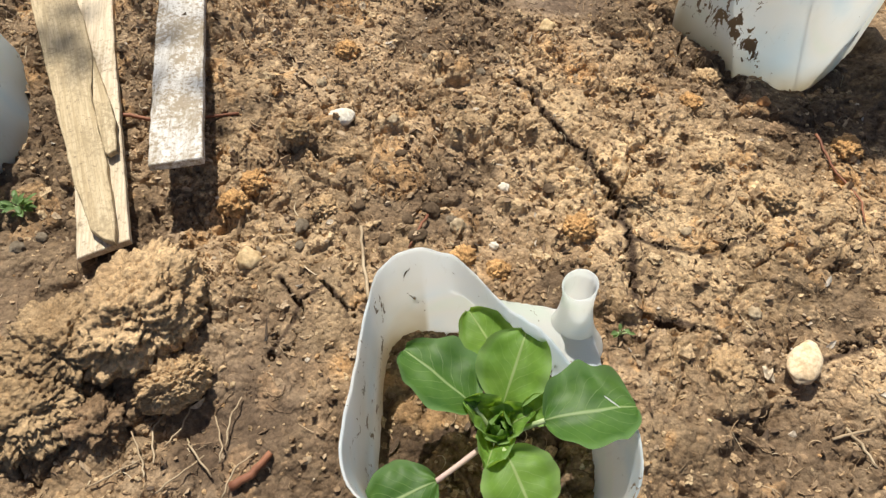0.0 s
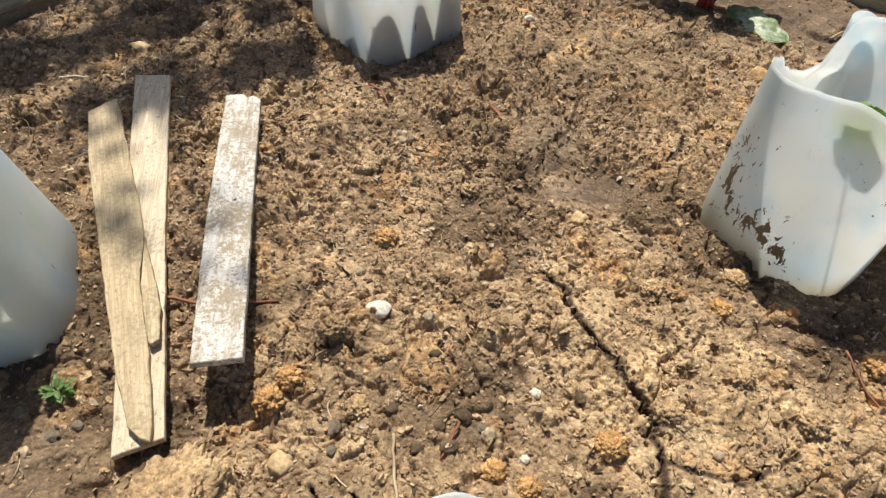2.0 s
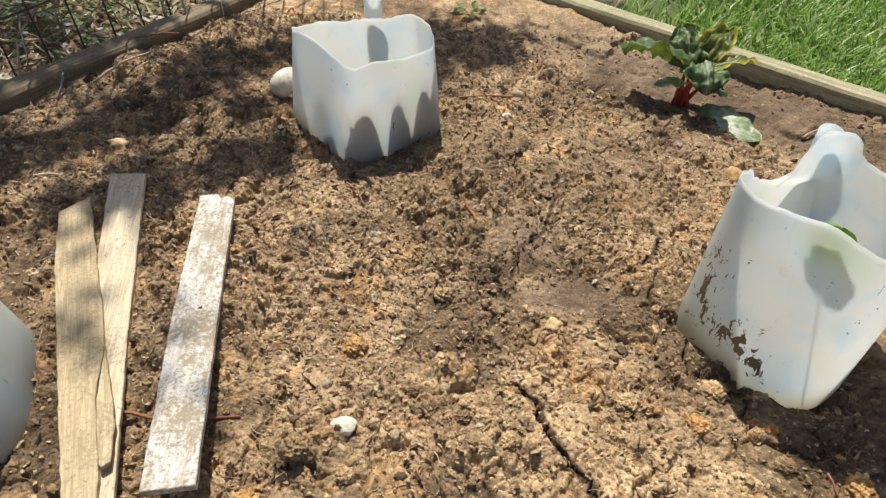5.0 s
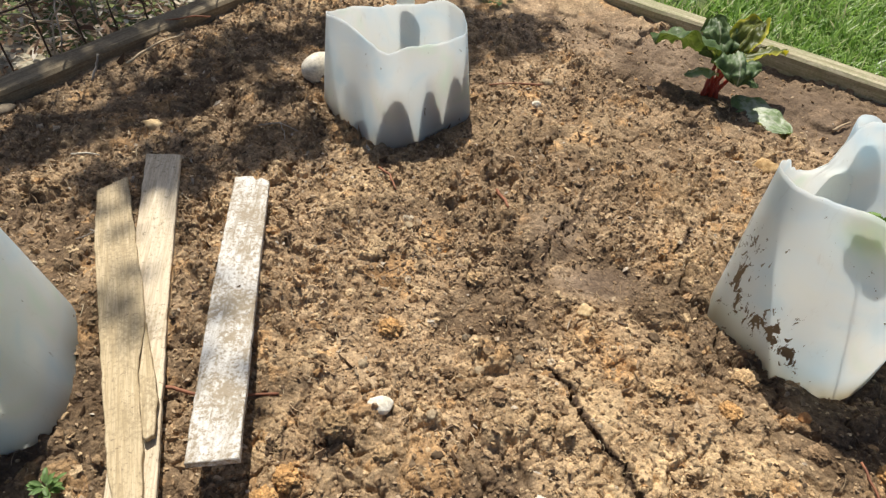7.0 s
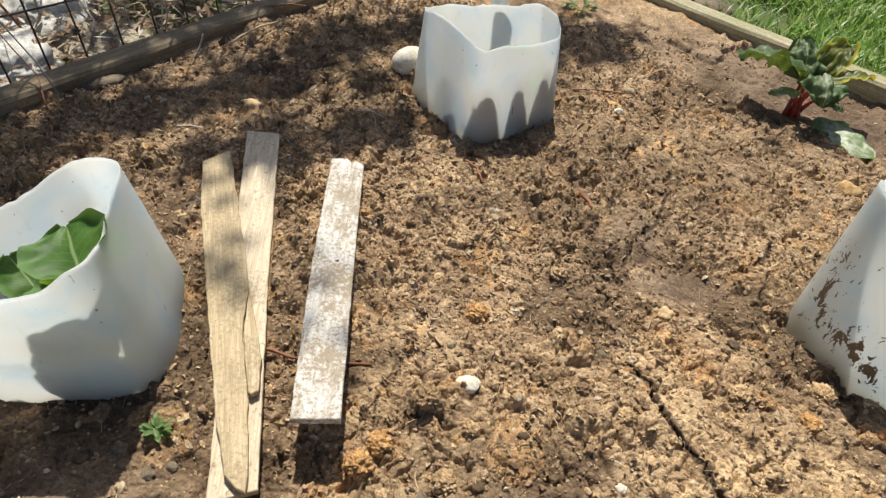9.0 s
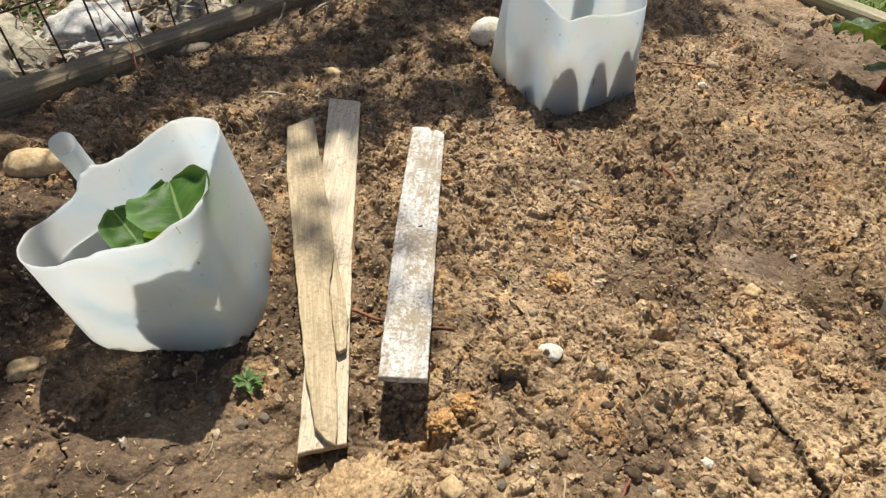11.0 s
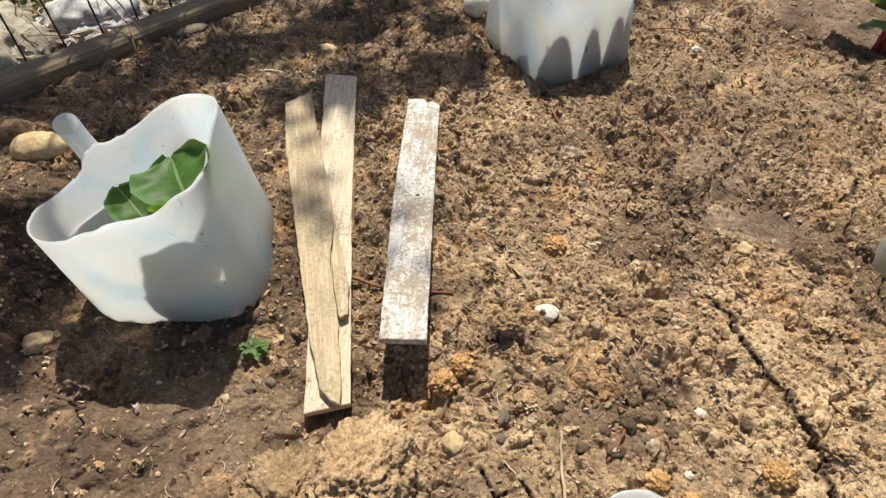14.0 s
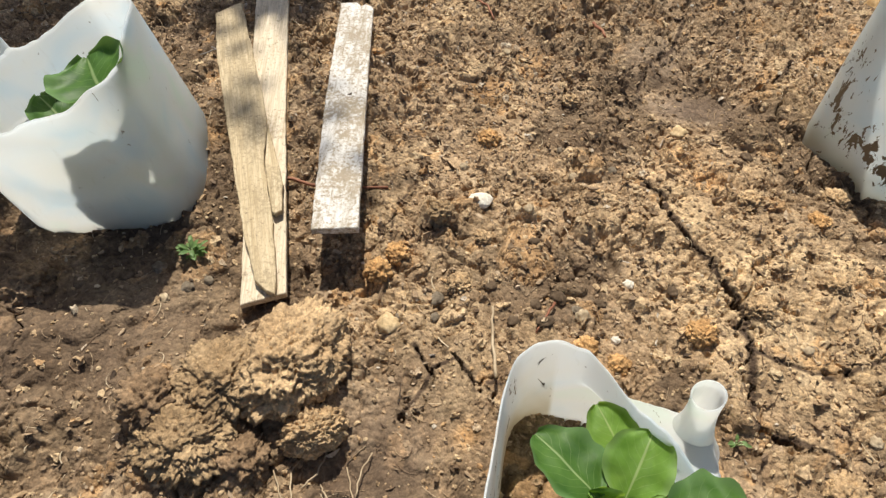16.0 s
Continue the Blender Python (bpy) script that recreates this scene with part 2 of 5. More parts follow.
SOIL = soil_material("bed_soil")
CLOD = soil_material("dry_clod", False, (0.64, 0.445, 0.245))
CLOD_MID = soil_material("brown_clod", False, (0.42, 0.29, 0.155))
CLOD_ORANGE = soil_material("orange_clod", False, (0.74, 0.42, 0.16))
CLOD_DARK = soil_material("dark_clod", False, (0.27, 0.175, 0.10))
CRUMB, CHIP, FIBRE = crumb_material(), chip_material(), fibre_material()
STONE_PALE = stone_material("pale_stone", (0.30, 0.22, 0.13), (0.47, 0.38, 0.255))
STONE_TAN = stone_material("tan_stone", (0.44, 0.30, 0.15), (0.66, 0.50, 0.29))
STONE_ORANGE = stone_material("orange_stone", (0.40, 0.17, 0.06), (0.58, 0.32, 0.14))
STONE_PEACH = stone_material("peach_stone", (0.64, 0.46, 0.27), (0.80, 0.64, 0.43))
STONE_RUST = stone_material("rust_stone", (0.28, 0.16, 0.065), (0.52, 0.36, 0.18), 0.9)
STONE_DARK = stone_material("dark_stone", (0.075, 0.050, 0.031), (0.155, 0.110, 0.070), 0.95)
STONE_GREY = stone_material("grey_stone", (0.125, 0.096, 0.066), (0.23, 0.188, 0.135))
STONE_WHITE = stone_material("white_stone", (0.58, 0.51, 0.39), (0.78, 0.73, 0.62), 0.65)
ROCK_TAN = stone_material("beige_rock", (0.20, 0.175, 0.125), (0.44, 0.40, 0.30))
ROCK_WHITE = stone_material("white_rock", (0.36, 0.35, 0.31), (0.66, 0.65, 0.60))
WOOD_LATH = wood_material("weathered_lath", (0.40, 0.30, 0.17), (0.53, 0.42, 0.265), (0.62, 0.505, 0.34), 0.7, dirt_col=(0.31, 0.24, 0.145), dirt_lo=0.485)
WOOD_LATH_B = wood_material("pale_lath", (0.52, 0.42, 0.29), (0.65, 0.545, 0.40), (0.74, 0.645, 0.50), 0.6, dirt_col=(0.33, 0.24, 0.14), dirt_lo=0.52)
WOOD_WHITE = wood_material("white_lath", (0.30, 0.25, 0.18), (0.42, 0.36, 0.28), (0.52, 0.46, 0.38), 0.9, paint=(0.68, 0.655, 0.61), dirt_col=(0.30, 0.235, 0.155), dirt_lo=0.455)
WOOD_BED_GREY = wood_material("grey_bed_board", (0.15, 0.115, 0.072), (0.25, 0.20, 0.13), (0.33, 0.27, 0.18), 0.45, dirt_col=(0.12, 0.088, 0.055), scale=0.6)
WOOD_BED_PALE = wood_material("pale_bed_board", (0.28, 0.235, 0.145), (0.43, 0.38, 0.255), (0.56, 0.50, 0.36), 0.5, dirt_col=(0.21, 0.235, 0.105), scale=0.6)
PLASTIC = plastic_material()
LEAF_CABBAGE = leaf_material("cabbage_leaf", (0.046, 0.118, 0.020), (0.092, 0.190, 0.034), (0.32, 0.42, 0.19), 0.75, 0.34, edge=(0.15, 0.265, 0.10), rough=0.5)
# Brighter yellow-green of young leaves, also painting light shining through broad ones.
LEAF_YOUNG_LIT = leaf_material("young_lit_leaf", (0.12, 0.245, 0.032), (0.205, 0.36, 0.065), (0.40, 0.50, 0.22), 0.7, 0.45, edge=(0.26, 0.40, 0.14), rough=0.5)
LEAF_CHARD = leaf_material("chard_leaf", (0.055, 0.10, 0.032), (0.15, 0.215, 0.095), (0.46, 0.50, 0.36), 0.7, 0.28, rough=0.47, k=5)
LEAF_CHARD_Y = leaf_material("yellowing_chard_leaf", (0.075, 0.095, 0.025), (0.17, 0.20, 0.05), (0.42, 0.40, 0.18), 0.6, 0.35, edge=(0.58, 0.54, 0.06), rough=0.42, k=5)
LEAF_PALE = leaf_material("wilted_leaf", (0.16, 0.24, 0.10), (0.30, 0.38, 0.20), (0.52, 0.56, 0.40), 0.7, 0.25, blotch=(0.52, 0.56, 0.43), k=5)
LEAF_WEED = leaf_material("weed_leaf", (0.12, 0.205, 0.07), (0.20, 0.31, 0.11), (0.3, 0.42, 0.2), 0.4, 0.35)
STEM_GREEN = plain_material("green_stem", (0.30, 0.40, 0.17), (0.42, 0.48, 0.26), 0.5)
STEM_PINK = plain_material("pink_petiole", (0.46, 0.30, 0.27), (0.56, 0.42, 0.36), 0.5)
STEM_RED = plain_material("red_stem", (0.33, 0.03, 0.025), (0.52, 0.09, 0.05), 0.4)
TWIG_TAN = plain_material("tan_twig", (0.30, 0.21, 0.12), (0.50, 0.39, 0.25), 0.7)
TWIG_RUST = plain_material("rust_twig", (0.17, 0.06, 0.03), (0.34, 0.14, 0.07), 0.7)
TWIG_GREY = plain_material("grey_twig", (0.20, 0.17, 0.14), (0.38, 0.34, 0.29), 0.75)
BARK = plain_material("shrub_bark", (0.07, 0.05, 0.035), (0.16, 0.12, 0.085), 0.85)
WIRE = plain_material("rusty_wire", (0.05, 0.035, 0.028), (0.12, 0.075, 0.05), 0.6, 200, metal=0.4)
GRASS = island_material("grass_blades", [(0.0, (0.12, 0.23, 0.035)), (0.4, (0.22, 0.38, 0.065)), (0.75, (0.35, 0.52, 0.12)), (0.92, (0.50, 0.60, 0.26)), (1.0, (0.6, 0.55, 0.33))], 0.4, 0.45)
DRY_LEAF = island_material("dry_leaves", [(0.0, (0.11, 0.06, 0.035)), (0.25, (0.27, 0.16, 0.095)), (0.55, (0.45, 0.32, 0.20)), (0.8, (0.60, 0.50, 0.38)), (1.0, (0.70, 0.64, 0.56))], 0.75, 0.2)
SHRUB_LEAF = island_material("shrub_leaves", [(0.0, (0.04, 0.09, 0.02)), (1.0, (0.10, 0.18, 0.05))], 0.5, 0.15)
GROUND = plain_material("lawn_ground", (0.055, 0.085, 0.022), (0.13, 0.15, 0.05), 0.95, 7)


# ---- small helpers ----
def empty(name, place=(0, 0, 0), m=None):
    ob = new(name)
    ob.empty_display_size = 0.02
    ob.matrix_world = m if m is not None else Matrix.Translation(place)
    return ob


def mesh_object(name, verts, faces, material, parent=None, label="", smooth=True, attrs=None):
    me = bpy.data.meshes.new(name)
    me.from_pydata([tuple(map(float, v)) for v in verts], [], [tuple(map(int, f)) for f in faces])
    me.materials.append(material)
    if smooth:
        me.polygons.foreach_set("use_smooth", [True] * len(me.polygons))
    for key, vals in (attrs or {}).items():
        a = me.attributes.new(key, "FLOAT", "POINT")
        a.data.foreach_set("value", np.asarray(vals, dtype=np.float32))
    me.update()
    ob = new(name, me)
    if parent:
        ob.parent = parent
    if label:
        tagged(ob, label)
    return ob


def part(name, bm, material, parent=None, label="", smooth=True):
    me = bpy.data.meshes.new(name)
    bm.to_mesh(me)
    bm.free()
    me.materials.append(material)
    if smooth:
        me.polygons.foreach_set("use_smooth", [True] * len(me.polygons))
    ob = new(name, me)
    if parent:
        ob.parent = parent
    if label:
        tagged(ob, label)
    return ob


def tube_mesh(path, radii, sides=7):
    """Vertices and faces of a closed tube along a path."""
    pts = [Vector(p) for p in path]
    verts, faces = [], []
    up = Vector((0.13, 0.21, 0.97))
    for i, p in enumerate(pts):
        d = (pts[min(i + 1, len(pts) - 1)] - pts[max(i - 1, 0)]).normalized()
        a = d.cross(up)
        if a.length < 1e-3:
            a = d.cross(Vector((1, 0, 0)))
        a.normalize()
        c = d.cross(a)
        r = radii[i] if isinstance(radii, (list, tuple)) else radii
        for k in range(sides):
            t = 2 * math.pi * k / sides
            verts.append(p + (a * math.cos(t) + c * math.sin(t)) * r)
    for i in range(len(pts) - 1):
        for k in range(sides):
            k2 = (k + 1) % sides
            faces.append((i * sides + k, i * sides + k2, (i + 1) * sides + k2, (i + 1) * sides + k))
    n = len(pts)
    faces.append(tuple(reversed(range(sides))))
    faces.append(tuple(range((n - 1) * sides, n * sides)))
    return verts, faces


def joined(name, chunks, material, label="", category="", smooth=False, kind="stuff"):
    """One object out of many small (vertices, faces) arrays of triangles."""
    allv, allf, off = [], [], 0
    for v, f in chunks:
        allv.append(np.asarray(v, dtype=np.float32))
        allf.append(np.asarray(f, dtype=np.int32) + off)
        off += len(v)
    v, f = np.concatenate(allv), np.concatenate(allf)
    me = bpy.data.meshes.new(name)
    me.vertices.add(len(v))
    me.vertices.foreach_set("co", v.ravel())
    me.loops.add(f.size)
    me.loops.foreach_set("vertex_index", f.ravel())
    me.polygons.add(len(f))
    me.polygons.foreach_set("loop_start", np.arange(0, f.size, f.shape[1], dtype=np.int32))
    me.polygons.foreach_set("use_smooth", np.full(len(f), smooth))
    me.materials.append(material)
    me.update(calc_edges=True)
    me.validate()
    return tagged(new(name, me), label, category, kind=kind)


# ---- noise on numpy grids ----
def lattice(ix, iy, seed):
    h = (ix.astype(np.int64) * 374761393 + iy.astype(np.int64) * 668265263 + seed * 1442695041) & 0xFFFFFFFF
    h = ((h ^ (h >> 13)) * 1274126177) & 0xFFFFFFFF
    h = ((h ^ (h >> 16)) * 2246822519) & 0xFFFFFFFF
    return ((h ^ (h >> 15)) & 0xFFFFFF) / float(0xFFFFFF)


def vnoise(x, y, seed=0):
    ix, iy = np.floor(x), np.floor(y)
    fx, fy = x - ix, y - iy
    fx, fy = fx * fx * fx * (fx * (fx * 6 - 15) + 10), fy * fy * fy * (fy * (fy * 6 - 15) + 10)
    a, b = lattice(ix, iy, seed), lattice(ix + 1, iy, seed)
    c, d = lattice(ix, iy + 1, seed), lattice(ix + 1, iy + 1, seed)
    return (a + (b - a) * fx) * (1 - fy) + (c + (d - c) * fx) * fy


def fbm(x, y, octaves, seed=0, gain=0.5):
    s, a, t = 0, 1.0, 0.0
    for o in range(octaves):
        s = s + a * vnoise(x * 2 ** o + 17.3 * o, y * 2 ** o - 9.1 * o, seed + o)
        t += a
        a *= gain
    return s / t - 0.5


def lumps(x, y, cell, seed, fill=0.8, low=0.28, high=0.62, power=0.62, ids=False):
    """Rounded lumps of uneven size, as heights from 0 to 1."""
    gx, gy = x / cell, y / cell
    ix, iy = np.floor(gx), np.floor(gy)
    best, own = np.zeros_like(gx), np.zeros_like(gx)
    for dx in (-1, 0, 1):
        for dy in (-1, 0, 1):
            jx, jy = ix + dx, iy + dy
            px, py = jx + lattice(jx, jy, seed), jy + lattice(jx, jy, seed + 1)
            r = low + (high - low) * lattice(jx, jy, seed + 2)
            on = lattice(jx, jy, seed + 3) < fill
            q = 1 - ((gx - px) ** 2 + (gy - py) ** 2) / (r * r)
            h = np.where(on & (q > 0), np.maximum(q, 0) ** power * r / high, 0)
            own = np.where(h > best, lattice(jx, jy, seed + 4), own)
            best = np.maximum(best, h)
    return (best, own) if ids else best


def plates(x, y, cell, seed):
    """Crust plates: distance to the nearest joint, in cells, and a level of its own for each plate."""
    gx, gy = x / cell, y / cell
    ix, iy = np.floor(gx), np.floor(gy)
    f1, f2, lev = np.full(gx.shape, 9.0), np.full(gx.shape, 9.0), np.zeros(gx.shape)
    for dx in (-1, 0, 1):
        for dy in (-1, 0, 1):
            jx, jy = ix + dx, iy + dy
            d = np.hypot(gx - jx - lattice(jx, jy, seed), gy - jy - lattice(jx, jy, seed + 1))
            near = d < f1
            f2 = np.where(near, f1, np.minimum(f2, d))
            lev = np.where(near, lattice(jx, jy, seed + 2), lev)
            f1 = np.minimum(f1, d)
    return f2 - f1, lev - 0.5


def shards(x, y, cell, seed, gap=0.13, deep=0.5):
    """Angular crumbs: each cell of a crust has a level and a tilt of its own and is parted from the next by a gap; in cells."""
    gx, gy = x / cell, y / cell
    ix, iy = np.floor(gx), np.floor(gy)
    f1, f2, h, tone = np.full(gx.shape, 9.0), np.full(gx.shape, 9.0), np.zeros(gx.shape), np.zeros(gx.shape)
    for dx in (-1, 0, 1):
        for dy in (-1, 0, 1):
            jx, jy = ix + dx, iy + dy
            ex, ey = gx - jx - lattice(jx, jy, seed), gy - jy - lattice(jx, jy, seed + 1)
            size = 0.75 + 0.5 * lattice(jx, jy, seed + 5)
            d = np.hypot(ex, ey) / size
            near = d < f1
            f2 = np.where(near, f1, np.minimum(f2, d))
            lev = lattice(jx, jy, seed + 2)
            own = 0.75 * lev * lev + 1.1 * (ex * (lattice(jx, jy, seed + 3) - 0.5) + ey * (lattice(jx, jy, seed + 4) - 0.5)) - 0.35 * d * d * lev
            h = np.where(near, own, h)
            tone = np.where(near, lattice(jx, jy, seed + 6), tone)
            f1 = np.minimum(f1, d)
    return h - deep * np.exp(-((f2 - f1) / gap) ** 2), tone


def bumpf(x, y, cx, cy, rx, ry=None, turn=0.0, power=1.0):
    ry = ry or rx
    c, s = math.cos(radians(turn)), math.sin(radians(turn))
    u, v = (x - cx) * c + (y - cy) * s, -(x - cx) * s + (y - cy) * c
    return np.exp(-((u / rx) ** 2 + (v / ry) ** 2) ** power)


def line_distance(x, y, pts):
    best = np.full(np.shape(x), 9.0)
    for (ax, ay), (bx, by) in zip(pts, pts[1:]):
        dx, dy = bx - ax, by - ay
        t = np.clip(((x - ax) * dx + (y - ay) * dy) / (dx * dx + dy * dy), 0, 1)
        best = np.minimum(best, np.hypot(x - ax - t * dx, y - ay - t * dy))
    return best


JUGS = [(0.112, 0.092), (-0.338, 0.342), (-0.0432, 0.8265), (0.403, 0.502)]
HEAPS = [(190, 21, 0.062), (232, 19, 0.068), (270, 17, 0.071), (303, 15, 0.074)]
LATH_BEDS = [(-0.110, 0.272, 0.0305, -0.176, 0.610, 0.0165), (-0.156, 0.210, 0.0045, -0.290, 0.650, 0.0095), (-0.158, 0.215, 0.010, -0.321, 0.600, 0.013)]
CRACKS = [
    (0.0038, [(0.147, 0.412), (0.166, 0.389), (0.168, 0.372), (0.182, 0.343), (0.200, 0.320), (0.204, 0.300), (0.222, 0.280), (0.226, 0.262)]),
    (0.0030, [(0.226, 0.262), (0.220, 0.250), (0.226, 0.240), (0.224, 0.228)]),
    (0.0034, [(0.224, 0.236), (0.224, 0.197), (0.223, 0.174), (0.252, 0.167), (0.275, 0.162)]),
    (0.0024, [(0.223, 0.231), (0.283, 0.220), (0.307, 0.233), (0.33, 0.246)]),
    (0.0022, [(0.330, 0.138), (0.344, 0.142), (0.396, 0.159), (0.43, 0.165)]),
    (0.0036, [(0.270, 0.560), (0.284, 0.576), (0.300, 0.59), (0.313, 0.620)]),
    (0.0024, [(0.145, 0.545), (0.155, 0.59), (0.183, 0.62), (0.191, 0.648), (0.200, 0.682)]),
    (0.0022, [(-0.03, 0.20), (-0.015, 0.18), (0.005, 0.192), (0.02, 0.175), (0.04, 0.18)]),
    (0.0020, [(-0.012, 0.178), (-0.02, 0.155), (-0.03, 0.14)]),
    (0.0014, [(-0.42, 0.17), (-0.40, 0.19), (-0.37, 0.185), (-0.34, 0.165), (-0.335, 0.13)]),
    (0.0014, [(-0.275, 0.70), (-0.30, 0.675), (-0.29, 0.64)]),
    (0.0020, [(0.12, 0.50), (0.145, 0.485), (0.17, 0.50), (0.19, 0.495)]),
    (0.0012, [(-0.06, 0.36), (-0.075, 0.335), (-0.07, 0.30)]),
]


def warp(x, y):
    """Bent coordinates, so that clods and plates are uneven in outline."""
    u = x + 0.030 * fbm(x * 24, y * 24, 2, 72) + 0.015 * fbm(x * 75, y * 75, 2, 70)
    v = y + 0.030 * fbm(x * 24, y * 24, 2, 73) + 0.015 * fbm(x * 75, y * 75, 2, 71)
    return u, v


def clod_layers(x, y):
    u, v = warp(x, y)
    return lumps(u, v, 0.040, 11, 0.40, ids=True), lumps(u + 1.3, v + 0.7, 0.019, 21, 0.50, ids=True)


def crumb_layers(x, y):
    """Two sizes of angular crumbs, each with a tone of its own."""
    sx, sy = x + 0.0035 * fbm(x * 210, y * 210, 2, 74), y + 0.0035 * fbm(x * 210, y * 210, 2, 75)
    return shards(sx, sy, 0.0125, 211, 0.13, 0.42), shards(sx + 0.7, sy + 0.2, 0.0062, 231, 0.17, 0.36)


def masks(x, y):
    wob = 0.04 * fbm(x * 14, y * 14, 3, 40)
    tan = np.clip(1.5 * bumpf(x + wob, y + wob, 0.30, 0.27, 0.13, 0.095, -18, 1.6), 0, 1)
    tan = np.maximum(tan, bumpf(x + wob, y, 0.20, 0.36, 0.07, 0.05, -40))
    tan = np.maximum(tan, bumpf(x, y + wob, -0.11, 0.165, 0.05, 0.055))
    tan = np.maximum(tan, 0.8 * bumpf(x, y + wob, -0.17, 0.13, 0.06, 0.06))
    tan = np.maximum(tan, 0.55 * bumpf(x, y + wob, -0.40, 0.12, 0.05, 0.04))
    tan = np.maximum(tan, np.clip(fbm(x * 13, y * 13, 4, 51) * 4 - 0.15, 0, 0.75))
    smooth = 0.7 * bumpf(x + wob, y + wob, -0.045, 0.10, 0.045, 0.065, 10, 1.5)
    smooth = np.maximum(smooth, bumpf(x + wob, y, 0.20, 0.535, 0.06, 0.028, 15, 1.5))
    smooth = np.maximum(smooth, 0.8 * bumpf(x + wob, y, 0.165, 0.60, 0.045, 0.05, 0, 1.5))
    smooth = np.maximum(smooth, 0.95 * bumpf(x + wob, y + wob, 0.45, 0.965, 0.33, 0.115, -32.7, 1.8))
    smooth = np.maximum(smooth, 0.62 * bumpf(x + wob, y + wob, -0.33, 0.175, 0.15, 0.075, 12, 1.5))
    smooth = np.maximum(smooth, 0.6 * bumpf(x, y + wob, -0.40, 0.45, 0.05, 0.05))
    orange = np.zeros_like(x)
    for cx, cy, r in ((0.102, 0.219, 0.010), (0.127, 0.207, 0.009), (-0.061, 0.283, 0.012), (-0.072, 0.262, 0.010), (0.010, 0.308, 0.008), (-0.002, 0.436, 0.014),
                      (0.188, 0.240, 0.011), (0.301, 0.379, 0.010), (0.188, 0.45, 0.02), (0.21, 0.42, 0.02), (-0.14, 0.90, 0.03), (-0.27, 0.40, 0.014), (-0.35, 0.225, 0.03),
                      (-0.42, 0.25, 0.02), (0.33, 0.31, 0.012), (0.35, 0.24, 0.014), (-0.10, 0.14, 0.012), (-0.16, 0.10, 0.02), (0.02, 0.135, 0.01), (0.42, 0.30, 0.03), (0.28, 0.68, 0.014), (0.19, 0.17, 0.014)):
        orange = np.maximum(orange, bumpf(x + wob * 0.3, y, cx, cy, r))
    (h1, id1), (h2, id2) = clod_layers(x, y)
    orange = np.maximum(orange, 0.75 * np.where((id1 > 0.86) & (h1 > 0.12), np.clip(h1 * 3, 0, 1), 0))
    orange = np.maximum(orange, 0.70 * np.where((id2 > 0.84) & (h2 > 0.12), np.clip(h2 * 3, 0, 1), 0))
    tan = np.maximum(tan, 0.8 * np.where((id1 > 0.45) & (id1 < 0.75), np.clip(h1 * 2, 0, 1), 0))
    moist_shade = np.zeros_like(x)
    # Damp patches; those in the near jug also paint its walls' shade.
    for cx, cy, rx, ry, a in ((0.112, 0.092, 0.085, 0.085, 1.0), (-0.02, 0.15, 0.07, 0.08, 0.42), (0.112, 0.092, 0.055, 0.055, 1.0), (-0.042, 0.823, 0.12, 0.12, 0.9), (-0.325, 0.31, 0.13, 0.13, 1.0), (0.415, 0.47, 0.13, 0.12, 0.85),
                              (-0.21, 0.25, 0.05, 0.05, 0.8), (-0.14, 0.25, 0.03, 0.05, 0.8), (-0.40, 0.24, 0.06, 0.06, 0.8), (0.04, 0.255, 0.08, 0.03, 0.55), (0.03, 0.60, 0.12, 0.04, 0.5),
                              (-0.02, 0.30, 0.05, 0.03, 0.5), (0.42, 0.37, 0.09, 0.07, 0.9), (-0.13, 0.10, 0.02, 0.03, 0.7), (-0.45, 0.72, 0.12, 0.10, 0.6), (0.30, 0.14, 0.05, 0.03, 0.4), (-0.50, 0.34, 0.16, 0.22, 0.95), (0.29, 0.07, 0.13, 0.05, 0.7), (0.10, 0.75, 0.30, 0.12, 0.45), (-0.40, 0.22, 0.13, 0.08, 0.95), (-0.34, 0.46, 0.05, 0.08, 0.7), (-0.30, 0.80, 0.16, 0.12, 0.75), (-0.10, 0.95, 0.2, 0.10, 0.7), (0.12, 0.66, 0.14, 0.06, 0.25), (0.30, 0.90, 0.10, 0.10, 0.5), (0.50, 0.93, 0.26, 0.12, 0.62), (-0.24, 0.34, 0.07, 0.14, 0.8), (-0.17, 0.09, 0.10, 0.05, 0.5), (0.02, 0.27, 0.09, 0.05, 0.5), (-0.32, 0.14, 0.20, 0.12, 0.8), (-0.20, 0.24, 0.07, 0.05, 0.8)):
        moist_shade = np.maximum(moist_shade, a * bumpf(x + wob, y + wob, cx, cy, rx, ry, 0, 1.4))
    # Cracks take the damp colour too, painting the shade of their depth.
    for width, pts in CRACKS:
        moist_shade = np.maximum(moist_shade, np.exp(-(line_distance(x, y, pts) / (1.1 * width)) ** 4))
    moist_shade = np.maximum(moist_shade, np.clip(fbm(x * 11 + 5, y * 11, 4, 61) * 5 - 0.45, 0, 0.7))
    return tan, smooth, orange, moist_shade * (1 - 0.7 * orange)


def crack_depth(x, y):
    wob = 0.030 * fbm(x * 60, y * 60, 3, 95, 0.6) + 0.009 * fbm(x * 190, y * 190, 2, 97)
    cut = np.zeros_like(x)
    for width, pts in CRACKS:
        q = line_distance(x + wob, y - wob, pts) / (0.34 * width * (0.3 + 1.3 * vnoise(x * 90, y * 90, 99)))
        cut = cut + 0.045 * np.exp(-q ** 4) * min(1, width / 0.0016)
    return cut


